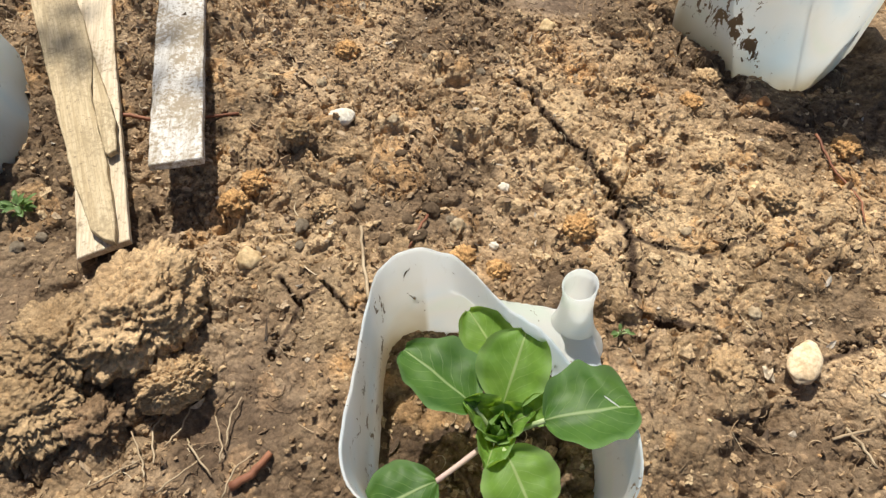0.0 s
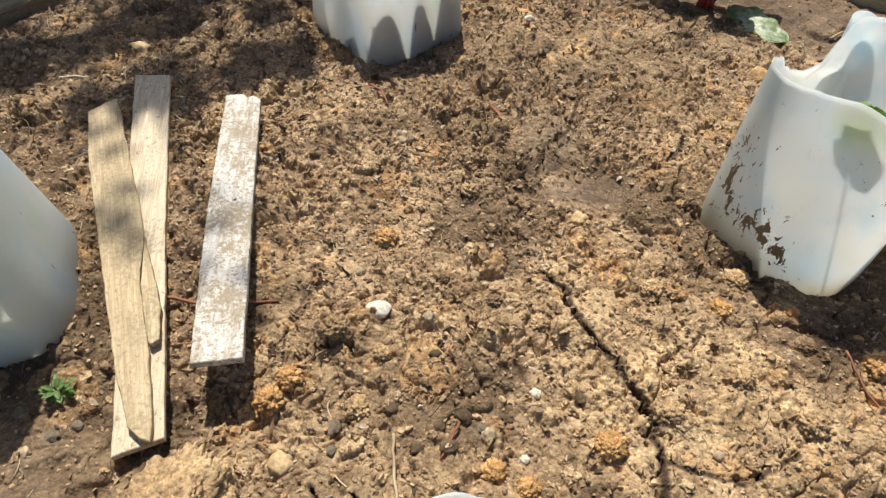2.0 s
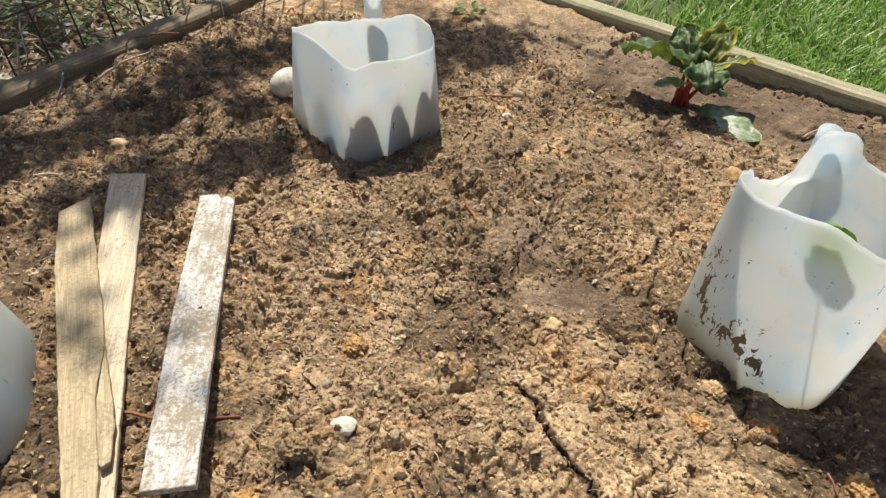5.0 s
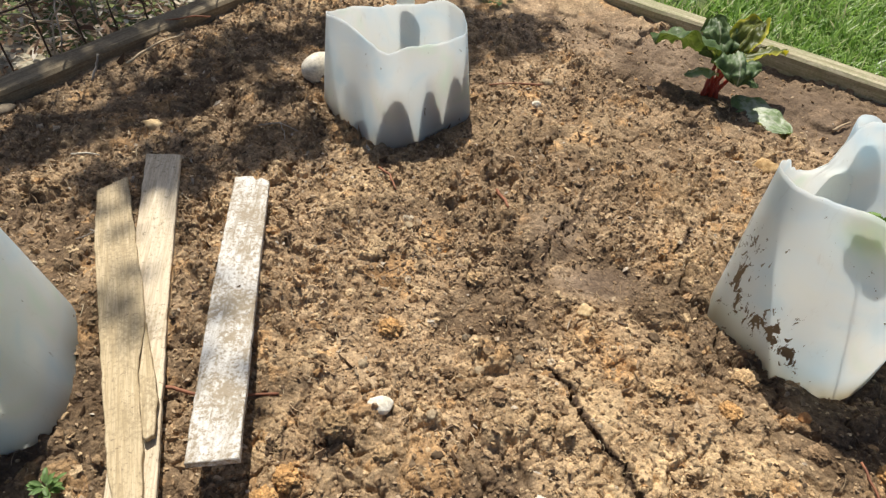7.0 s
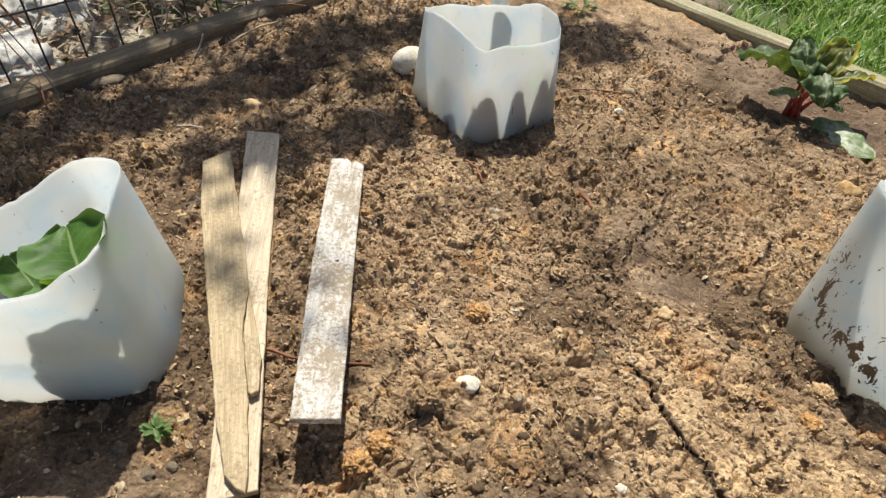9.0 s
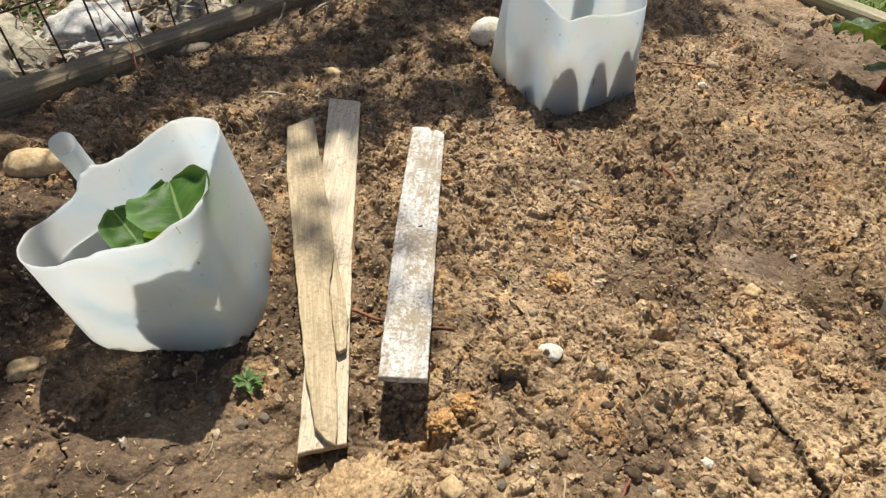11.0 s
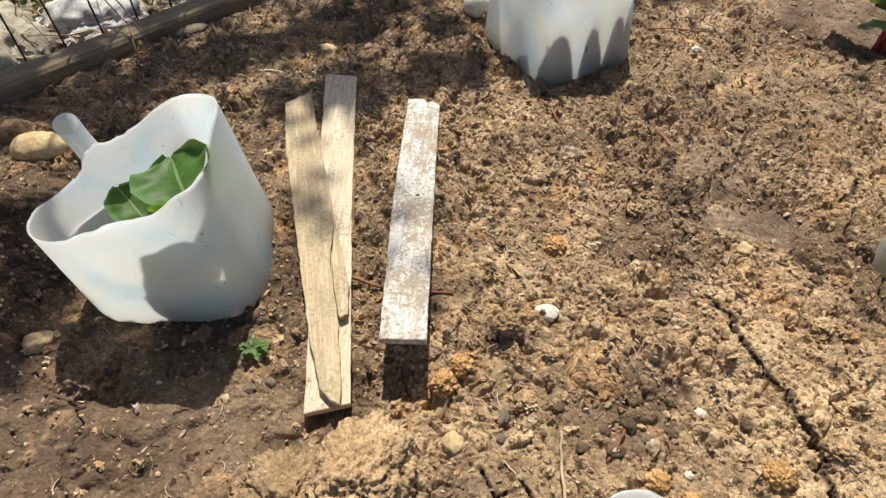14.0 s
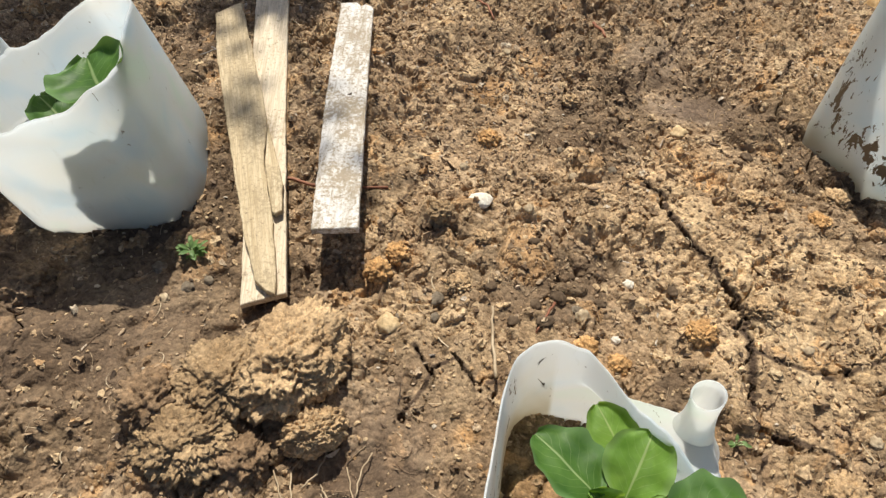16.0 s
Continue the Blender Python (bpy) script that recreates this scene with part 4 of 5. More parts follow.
# ---- leaves and plants ----
def leaf(name, parent, material, base, azimuth, length, width, rise=30.0, bend=-40.0, roll=0.0, cup=0.15, wave=0.0, p=0.85, q=0.62, crinkle=0.0, seed=0, label="", nu=15, nv=18):
    """A leaf blade from its base; azimuth and rise in degrees, bend is how far it droops to its tip."""
    verts, faces, us, vs = [], [], [], []
    az = radians(azimuth)
    side = Vector((-math.sin(az), math.cos(az), 0))
    pos = Vector(base)
    ds = length / nv
    for j in range(nv + 1):
        v = j / nv
        e = radians(rise + bend * v)
        d = Vector((math.cos(az) * math.cos(e), math.sin(az) * math.cos(e), math.sin(e)))
        nrm = side.cross(d) * -1.0
        rr = radians(roll)
        s2 = side * math.cos(rr) + nrm * math.sin(rr)
        n2 = nrm * math.cos(rr) - side * math.sin(rr)
        hw = width / 2 * max(math.sin(math.pi * min(max(v, 0.004), 0.996) ** p), 0) ** q
        for i in range(nu):
            u = 2 * i / (nu - 1) - 1
            off = cup * width * u * u * (hw / (width / 2)) + wave * width * abs(u) ** 2 * math.sin(v * 19 + seed * 2.3 + (2.0 if u > 0 else 0))
            off += 0.045 * width * noise.noise(Vector((u * 2.2, v * 2.8, seed * 3.3)))
            off += 0.05 * width * abs(u) ** 6 * (1 + 1.5 * noise.noise(Vector((v * 4, seed * 2.1, 3.0 if u > 0 else 7.0))))
            if crinkle:
                off += crinkle * width * noise.fractal(Vector((u * 3.2, v * 4.6, seed * 4.7)), 0.9, 2, 3)
            edge = 1 + 0.06 * noise.noise(Vector((v * 7, seed * 1.7, 1.0 if u > 0 else 5.0)))
            verts.append(pos + s2 * (u * hw * edge) + n2 * off)
            us.append(u)
            vs.append(v)
        pos = pos + d * ds
    for j in range(nv):
        for i in range(nu - 1):
            faces.append((j * nu + i, j * nu + i + 1, (j + 1) * nu + i + 1, (j + 1) * nu + i))
    inv = parent.matrix_world.inverted()
    verts = [inv @ v for v in verts]
    return mesh_object(name, verts, faces, material, parent, label, attrs={"across": us, "along": vs})


def stalk(name, parent, material, a, b, sag=0.0, r0=0.002, r1=0.0015, label="", sides=8):
    a, b = Vector(a), Vector(b)
    path = [a.lerp(b, t) + Vector((0, 0, sag * 4 * t * (1 - t))) for t in (0, 0.17, 0.33, 0.5, 0.67, 0.83, 1)]
    v, f = tube_mesh(path, [r0 + (r1 - r0) * i / 6 for i in range(7)], sides)
    inv = parent.matrix_world.inverted()
    return mesh_object(name, [inv @ p for p in v], f, material, parent, label)


def cabbage_seedling():
    z = ground_at(0.118, 0.07)
    t = empty("cabbage_seedling", (0.118, 0.07, z))
    c = Vector((0.117, 0.074, 0.046))
    stalk("stem", t, STEM_GREEN, (0.118, 0.07, z - 0.004), c, 0, 0.003, 0.0028)
    # Centre and lower leaves get the brighter green as painted light through them.
    spec = [  # base, azimuth, length, width, rise, bend, roll, cup, material
        ((0.104, 0.084, 0.062), 142, 0.052, 0.046, 22, -34, 16, 0.10, LEAF_CABBAGE),
        ((0.120, 0.088, 0.058), 70, 0.044, 0.042, 34, -35, -8, 0.12, LEAF_YOUNG_LIT),
        ((0.122, 0.112, 0.052), 122, 0.040, 0.032, 24, -25, -14, 0.10, LEAF_YOUNG_LIT),
        ((0.140, 0.074, 0.072), 8, 0.050, 0.052, 22, -34, -16, 0.12, LEAF_CABBAGE),
        ((0.120, 0.060, 0.060), 292, 0.036, 0.042, 20, -45, 6, 0.10, LEAF_YOUNG_LIT),
        ((0.083, 0.046, 0.056), 205, 0.040, 0.038, 10, -30, 0, -0.05, LEAF_CABBAGE),
        ((0.132, 0.080, 0.060), 25, 0.018, 0.018, 35, -20, 20, 0.2, LEAF_YOUNG_LIT),
    ]
    for i, (b, az, ln, wd, rise, bend, roll, cup, mat) in enumerate(spec):
        leaf("leaf", t, mat, b, az, ln, wd, rise, bend, roll, cup, 0.03, seed=i + 1, p=0.95, q=0.52, nu=19, nv=24)
        stalk("petiole", t, STEM_PINK if i in (2, 5) else STEM_GREEN, c, b, -0.002, 0.0018, 0.0014)
    for i, (dx, dy, az, s, rise) in enumerate(((-0.004, 0.004, 150, 0.028, 70), (0.004, 0.002, 20, 0.026, 72), (-0.002, -0.006, 250, 0.026, 66), (0.002, 0.006, 80, 0.02, 78), (-0.003, 0, 200, 0.017, 80), (0.003, -0.003, 320, 0.018, 78))):
        leaf("inner_leaf", t, LEAF_YOUNG_LIT, c + Vector((dx, dy, 0)), az, s, s * 0.8, rise, -45 if i < 3 else 25, 0, 0.45, 0.12, seed=20 + i, p=0.95, q=0.55, crinkle=0.14)
    return tagged(t, "young cabbage seedling with broad veined green leaves", "seedling", "seedlings in jugs")


cabbage_seedling()


def small_seedling(x, y, top, leaves, label, name="cabbage_seedling"):
    z = ground_at(x, y)
    t = empty(name, (x, y, z))
    c = Vector((x, y, top))
    stalk("stem", t, STEM_GREEN, (x, y, z - 0.004), c, 0, 0.0028, 0.0024)
    for i, (off, az, ln, wd, rise, bend, roll, cup, mat) in enumerate(leaves):
        b = c + Vector(off)
        leaf("leaf", t, mat, b, az, ln, wd, rise, bend, roll, cup, 0.03, seed=30 + i + x * 10, p=0.95, q=0.52, nu=17, nv=20)
        stalk("petiole", t, STEM_GREEN, c, b, 0, 0.0007, 0.0006)
    return tagged(t, label, "seedling", "seedlings in jugs")


small_seedling(-0.336, 0.318, 0.052, [((0.051, -0.018, 0.074), 130, 0.058, 0.068, 4, -6, -16, 0.14, LEAF_CABBAGE), ((0.044, -0.014, 0.030), 132, 0.054, 0.080, 8, -20, -8, 0.06, LEAF_CABBAGE), ((0.004, -0.020, 0.014), 330, 0.030, 0.030, 40, -20, 15, 0.12, LEAF_YOUNG_LIT), ((-0.014, 0.004, 0.006), 150, 0.050, 0.044, 44, -40, 0, 0.10, LEAF_CABBAGE), ((0.010, 0.000, 0.014), 60, 0.034, 0.028, 72, 10, 0, 0.4, LEAF_YOUNG_LIT)],
               "green seedling with broad leaves inside a leaning jug")
small_seedling(-0.020, 0.835, 0.020, [((0.012, 0.004, 0.012), 10, 0.045, 0.034, 50, -50, 0, 0.1, LEAF_YOUNG_LIT), ((-0.004, 0.004, 0.010), 150, 0.035, 0.03, 35, -40, 0, 0.05, LEAF_CABBAGE), ((0, -0.006, 0.008), 280, 0.03, 0.028, 30, -30, 0, 0.05, LEAF_CABBAGE)],
               "small seedling hidden behind a jug wall")
small_seedling(0.402, 0.495, 0.070, [((-0.032, -0.045, 0.076), 240, 0.032, 0.036, 84, 4, 0, 0.06, LEAF_YOUNG_LIT), ((0.004, -0.002, 0.012), 10, 0.045, 0.040, 40, -45, 0, 0.1, LEAF_CABBAGE), ((0, 0.006, 0.01), 95, 0.045, 0.04, 40, -40, 0, 0.05, LEAF_CABBAGE)],
               "seedling with broad leaves inside a muddy jug")


def chard():
    x, y = 0.400, 0.933
    z = ground_at(x, y)
    t = empty("chard_plant", (x, y, z))
    spec = [  # leaf base, azimuth, length, width, rise, bend, roll, cup, crinkle, material
        ((0.400, 0.942, 0.034), 172, 0.115, 0.066, 66, -112, 34, -0.18, 0.18, LEAF_CHARD),
        ((0.412, 0.930, 0.038), 268, 0.085, 0.068, 80, -165, 0, -0.16, 0.16, LEAF_CHARD),
        ((0.424, 0.940, 0.036), 12, 0.080, 0.050, 46, -70, -30, -0.12, 0.14, LEAF_CHARD_Y),
        ((0.424, 0.955, 0.038), 45, 0.074, 0.046, 66, -70, 10, 0.10, 0.14, LEAF_CHARD_Y),
        ((0.394, 0.926, 0.024), 200, 0.052, 0.046, 50, -95, 25, -0.2, 0.10, LEAF_PALE),
        ((0.422, 0.926, 0.022), 320, 0.042, 0.034, 40, -80, -10, -0.15, 0.10, LEAF_CHARD),
        ((0.405, 0.950, 0.036), 100, 0.072, 0.056, 76, -90, 0, -0.1, 0.15, LEAF_CHARD),
    ]
    for i, (b, az, ln, wd, rise, bend, roll, cup, cr, mat) in enumerate(spec):
        stalk("stem", t, STEM_RED, (x + 0.006 * (i - 2.5) * 0.6, y + 0.004 * (i % 3 - 1), z - 0.005), b, 0.004, 0.0034, 0.0024)
        leaf("leaf", t, mat, b, az, ln, wd, rise, bend, roll, cup, 0.06, seed=50 + i, p=0.9, q=0.6, crinkle=cr, nu=21, nv=26, label="yellow-edged crinkled leaf" if mat is LEAF_CHARD_Y else "")
    return tagged(t, "chard plant with red stems and crinkled glossy leaves", "chard plant")


chard()


def fallen_leaf():
    z = ground_at(0.435, 0.915)
    t = empty("fallen_leaf", (0.435, 0.915, z))
    leaf("blade", t, LEAF_PALE, (0.432, 0.918, z + 0.012), -58, 0.105, 0.050, 8, -16, 8, -0.10, 0.05, seed=77, p=0.8, q=0.6, crinkle=0.09, nu=19, nv=24)
    stalk("stalk", t, STEM_PINK, (0.486, 0.830, ground_at(0.486, 0.83) + 0.004), (0.500, 0.795, ground_at(0.5, 0.795) + 0.002), 0.003, 0.0016, 0.001)
    return tagged(t, "wilted pale green chard leaf lying on soil", "leaf")


fallen_leaf()


def weed(x, y, s, count, seed):
    z = ground_at(x, y)
    t = empty("weed", (x, y, z))
    rnd = random.Random(seed)
    for i in range(count):
        az = 360 * i / count * 1.618 * 2 + rnd.uniform(-20, 20)
        d = rnd.uniform(0.1, 0.6) * s
        b = Vector((x + d * math.cos(radians(az)), y + d * math.sin(radians(az)), z + rnd.uniform(0.003, 0.009)))
        leaf("leaf", t, LEAF_WEED, b, az, s * rnd.uniform(0.5, 0.8), s * rnd.uniform(0.28, 0.42), rnd.uniform(10, 50), -45, rnd.uniform(-15, 15), 0.1, 0.05, seed=seed + i, nu=7, nv=8)
        stalk("stem", t, STEM_GREEN, (x, y, z - 0.002), b, 0.001, 0.0007, 0.0006, sides=5)
    return tagged(t, "tiny green weed sprouting from the soil", "weed", "weeds")


weed(-0.240, 0.262, 0.0125, 24, 5)
weed(0.208, 0.158, 0.008, 5, 8)
weed(0.088, 1.165, 0.030, 9, 12)


# ---- stones, clods ----
def rock(name, x, y, size, material, label, category, seed, flat=0.7, amount=0.18, freq=1.6, turn=0.0, sink=0.35, level=3, group="", stretch=1.0, lift=0.0):
    v, f = lumpy(seed, level, amount, freq, flat, 0.20 if category == "soil clod" else 0.0)
    v = v * np.array([size * stretch, size / stretch, size])
    ob = mesh_object(name, v, f, material)
    z = float(np.mean(soil_height(np.array([x, x + size * 0.5, x - size * 0.5]), np.array([y, y, y])))) if inside_bed(x, y) else -0.05
    ob.matrix_world = Matrix.Translation((x, y, z + size * flat * (1 - 2 * sink) * 0.5 + lift)) @ Matrix.Rotation(radians(turn), 4, "Z")
    return tagged(ob, label, category, group)


PEBBLES = [  # x, y, radius, material, word
    (-0.0535, 0.2135, 0.0090, STONE_TAN, "pale tan angular stone"),
    (0.268, 0.240, 0.0042, STONE_PALE, "small pale pebble"), (0.135, 0.287, 0.0045, STONE_WHITE, "small white pebble chip"), (0.364, 0.380, 0.0052, STONE_ORANGE, "small orange pebble"),
    (0.187, 0.488, 0.0085, STONE_TAN, "rounded tan pebble"), (0.053, 0.311, 0.0045, STONE_DARK, "dark grey pebble"), (0.146, 0.852, 0.006, STONE_WHITE, "small white pebble"),
    (0.135, 0.686, 0.0062, STONE_GREY, "grey pebble"), (-0.230, 0.227, 0.006, STONE_GREY, "small flat grey stone"), (0.165, 0.918, 0.008, STONE_PALE, "pale stone chip"),
    (0.430, 0.747, 0.016, STONE_RUST, "rough orange-brown stone"), (-0.333, 0.717, 0.011, STONE_TAN, "round tan stone"), (-0.050, 0.222, 0.0042, STONE_GREY, "small grey pebble"),
    (0.078, 0.262, 0.007, STONE_DARK, "dark bark-like stone"), (0.044, 0.232, 0.005, STONE_DARK, "dark flat stone"), (0.098, 0.247, 0.006, STONE_PALE, "pale brown pebble"), (0.093, 0.252, 0.004, STONE_GREY, "small grey pebble"),
    (-0.02, 0.245, 0.006, STONE_GREY, "grey pebble"), (0.125, 0.231, 0.0035, STONE_WHITE, "tiny white pebble"), (0.305, 0.175, 0.005, STONE_PALE, "pale pebble"), (0.17, 0.283, 0.005, STONE_DARK, "dark stone"),
    (-0.42, 0.222, 0.011, STONE_TAN, "flat tan stone"), (-0.405, 0.195, 0.006, STONE_ORANGE, "orange pebble"), (-0.648, 0.462, 0.013, STONE_WHITE, "cream stone"), (-0.41, 0.465, 0.008, STONE_PALE, "pale stone"),
    (0.068, 0.232, 0.0062, STONE_DARK, "dark slate chip"), (0.060, 0.252, 0.0050, STONE_DARK, "dark slate chip"), (-0.018, 0.226, 0.0045, STONE_GREY, "grey chip"), (0.022, 0.262, 0.0048, STONE_DARK, "dark chip"), (0.112, 0.262, 0.0045, STONE_DARK, "dark chip"),
    (-0.262, 0.243, 0.0060, STONE_GREY, "flat grey stone"), (-0.285, 0.228, 0.0055, STONE_DARK, "dark stone"), (-0.245, 0.212, 0.0048, STONE_PALE, "pale chip"), (-0.215, 0.236, 0.0045, STONE_GREY, "grey chip"),
    (0.07, 0.44, 0.005, STONE_GREY, "grey pebble"), (0.083, 0.40, 0.0045, STONE_PALE, "pale pebble"), (-0.02, 0.395, 0.0045, STONE_PALE, "pale pebble"), (0.25, 0.46, 0.006, STONE_DARK, "dark pebble"),
    (-0.095, 0.213, 0.003, STONE_GREY, "grey pebble"), (0.045, 0.345, 0.0045, STONE_PALE, "pale pebble"), (0.0, 0.58, 0.005, STONE_PALE, "pale pebble"), (0.12, 0.42, 0.005, STONE_GREY, "grey pebble"),
]
for i, (x, y, r, mat, words) in enumerate(PEBBLES):
    rock("pebble", x, y, r, mat, words + " lying on the soil", "pebble", 3 + i, 0.62 + 0.2 * (i % 3 == 0), 0.36, 1.9, 37.0 * i, 0.32, 3, "pebbles on the bed", 1.0 + 0.18 * (i % 4 == 1))
rock("pebble", 0.001, 0.3535, 0.0102, STONE_WHITE, "cream white stone with a rusty stain on soil", "pebble", 152, 0.55, 0.14, 1.5, 20, 0.15, 4, "pebbles on the bed", 1.12)
rock("stone", 0.3285, 0.137, 0.0132, STONE_PEACH, "smooth peach-coloured flat stone lying on soil", "stone", 61, 0.5, 0.15, 1.0, 60, 0.2, 4, stretch=1.25, lift=0.005)
rock("stone", -0.152, 0.872, 0.026, STONE_WHITE, "smooth white rounded stone beside a jug", "stone", 64, 0.85, 0.06, 1.0, 20, 0.2, 4, stretch=1.15)
rock("stone", -0.576, 0.452, 0.025, STONE_TAN, "rounded tan stone half sunk in soil", "stone", 66, 0.7, 0.1, 1.3, 20, 0.3, 4, stretch=1.25)
rock("stone", -0.535, 0.714, 0.020, STONE_GREY, "flat grey stone beside the bed board", "stone", 68, 0.35, 0.12, 1.3, 40, 0.2, 4, stretch=1.4)
rock("soil_clod", -0.112, 0.163, 0.040, CLOD, "large dry crumbly tan soil clod", "soil clod", 71, 0.60, 0.22, 2.2, -10, 0.18, 6, "soil clods", 0.86)
rock("soil_clod", -0.086, 0.117, 0.019, CLOD, "small broken tan soil clod", "soil clod", 73, 0.9, 0.24, 2.0, 30, 0.15, 6, "soil clods", 1.2)
rock("soil_clod", -0.160, 0.140, 0.032, CLOD_MID, "flat crumbly tan soil clod", "soil clod", 75, 0.45, 0.30, 2.4, 80, 0.35, 6, "soil clods")
rock("soil_clod", -0.172, 0.098, 0.032, CLOD_MID, "flat crumbly brown soil clod", "soil clod", 77, 0.42, 0.32, 2.4, 20, 0.35, 6, "soil clods")
for i, (x, y, r, mat) in enumerate(((-0.004, 0.262, 0.0105, CLOD), (-0.061, 0.283, 0.010, CLOD_ORANGE), (-0.073, 0.263, 0.011, CLOD_ORANGE), (0.010, 0.308, 0.007, CLOD), (0.102, 0.219, 0.009, CLOD_ORANGE),
                                 (0.127, 0.208, 0.008, CLOD_ORANGE), (0.188, 0.241, 0.011, CLOD_ORANGE), (-0.001, 0.437, 0.010, CLOD_ORANGE), (0.301, 0.379, 0.010, CLOD_ORANGE), (0.235, 0.27, 0.011, CLOD),
                                 (0.330, 0.425, 0.012, CLOD), (0.365, 0.345, 0.009, CLOD_DARK), (-0.205, 0.115, 0.022, CLOD_DARK), (-0.13, 0.09, 0.018, CLOD_DARK), (-0.36, 0.205, 0.020, CLOD_DARK), (0.28, 0.135, 0.015, CLOD),
                                 (0.55, 0.71, 0.03, CLOD_DARK), (0.42, 0.33, 0.012, CLOD_ORANGE), (0.245, 0.395, 0.012, CLOD), (0.14, 0.35, 0.008, CLOD), (0.075, 0.515, 0.008, CLOD), (0.10, 0.365, 0.006, CLOD_DARK), (-0.03, 0.325, 0.010, CLOD_MID), (0.055, 0.395, 0.006, CLOD_DARK), (0.30, 0.305, 0.010, CLOD), (0.345, 0.27, 0.012, CLOD))):
    word = {CLOD: "tan", CLOD_ORANGE: "rusty orange", CLOD_DARK: "dark brown", CLOD_MID: "brown"}[mat]
    rock("soil_clod", x, y, r, mat, "small %s soil clod on the bed" % word, "soil clod", 81 + i, 0.7, 0.32, 2.6, 51.0 * i, 0.3, 5, "soil clods")

# pale rocks behind the grey board
for i, (a, o, s, mat, word) in enumerate(((-0.585, 0.17, 0.105, ROCK_TAN, "flat beige"), (-0.415, 0.155, 0.080, ROCK_WHITE, "bright white"), (-0.265, 0.145, 0.060, ROCK_TAN, "small beige"), (-0.76, 0.17, 0.085, ROCK_TAN, "flat beige"),
                                          (-0.30, 0.30, 0.085, ROCK_WHITE, "pale"), (-0.60, 0.37, 0.12, ROCK_TAN, "large beige"))):
    p = L0 + LD * a + LN * o
    rock("rock", p.x, p.y, s, mat, word + " weathered rock behind the wire fence", "rock", 120 + i, 0.55, 0.34, 1.3, 47.0 * i, 0.15, 5, "rocks behind the fence")
for i, (a, o, s) in enumerate(((-0.30, 0.15, 0.04), (-0.36, 0.19, 0.05))):
    p = R0 + RD * a + RN * o
    rock("rock", p.x, p.y, s, STONE_GREY, "grey rock lying behind the pale board", "rock", 140 + i, 0.6, 0.2, 1.5, 47.0 * i, 0.15, 4, "rocks in the grass")


# ---- twigs ----
def twig(pts, r0, r1, material, label, ground=True, name="twig"):
    path = []
    for i in range(len(pts) - 1):
        for k in range(4):
            t = k / 4
            x, y = (pts[i][j] + (pts[i + 1][j] - pts[i][j]) * t for j in (0, 1))
            z = pts[i][2] + (pts[i + 1][2] - pts[i][2]) * t
            path.append(Vector((x + 0.0006 * math.sin(9 * (i + t)), y, z)))
    path.append(Vector(pts[-1]))
    if ground:
        hs = soil_height(np.array([p.x for p in path]), np.array([p.y for p in path]))
        hs = np.convolve(np.pad(hs, 2, mode="edge"), np.ones(5) / 5, mode="valid")
        path = [Vector((p.x, p.y, p.z * 0.7 + float(h) + 0.001)) for p, h in zip(path, hs)]
    c = path[len(path) // 2].copy()
    v, f = tube_mesh([p - c for p in path], [r0 + (r1 - r0) * i / (len(path) - 1) for i in range(len(path))], 6)
    ob = mesh_object(name, v, f, material)
    ob.location = c
    return tagged(ob, label, "twig", "twigs on the bed")


twig([(0.026, 0.240, 0.006), (0.029, 0.215, 0.005), (0.036, 0.178, 0.012)], 0.0011, 0.0014, TWIG_TAN, "thin dry tan stalk lying against a jug")
twig([(-0.192, 0.350, 0.012), (-0.175, 0.3535, 0.008), (-0.155, 0.350, 0.005), (-0.120, 0.352, 0.002), (-0.085, 0.356, 0.001)], 0.0019, 0.0012, TWIG_RUST, "rusty brown twig running under a lath")
twig([(0.075, 0.255, 0.003), (0.068, 0.235, 0.005), (0.062, 0.222, 0.004)], 0.0012, 0.0008, TWIG_RUST, "short rusty twig on soil")
twig([(-0.412, 0.837, 0.008), (-0.39, 0.88, 0.014), (-0.366, 0.933, 0.010)], 0.0018, 0.0012, TWIG_TAN, "pale dry stick lying near the bed board")
twig([(-0.445, 0.80, 0.0), (-0.44, 0.812, 0.025), (-0.437, 0.82, 0.045)], 0.0018, 0.0013, TWIG_GREY, "short grey stick standing in soil")
twig([(-0.43, 0.93, 0.01), (-0.40, 0.955, 0.02), (-0.36, 0.965, 0.03), (-0.345, 0.985, 0.02)], 0.0016, 0.0010, TWIG_RUST, "bent rusty twig beside the board")
twig([(-0.325, 0.505, 0.006), (-0.30, 0.52, 0.010), (-0.275, 0.524, 0.006)], 0.0008, 0.0005, TWIG_GREY, "thin grey root fibre on soil")
twig([(-0.318, 0.52, 0.004), (-0.295, 0.512, 0.007), (-0.272, 0.515, 0.004)], 0.0008, 0.0005, TWIG_GREY, "thin grey root fibre on soil")
twig([(-0.397, 0.642, 0.002), (-0.382, 0.647, 0.004), (-0.367, 0.648, 0.002)], 0.0012, 0.0008, STONE_WHITE, "white shred of dry litter on soil", name="litter_shred")
twig([(-0.205, 0.735, 0.004), (-0.18, 0.742, 0.008), (-0.155, 0.733, 0.004)], 0.0009, 0.0006, TWIG_GREY, "thin grey twig on soil")
twig([(-0.18, 0.742, 0.008), (-0.172, 0.73, 0.005), (-0.168, 0.715, 0.003)], 0.0008, 0.0005, TWIG_GREY, "thin grey twig on soil")
twig([(0.095, 0.66, 0.003), (0.10, 0.64, 0.004), (0.107, 0.615, 0.003)], 0.0022, 0.0014, TWIG_RUST, "short brown stick on soil")
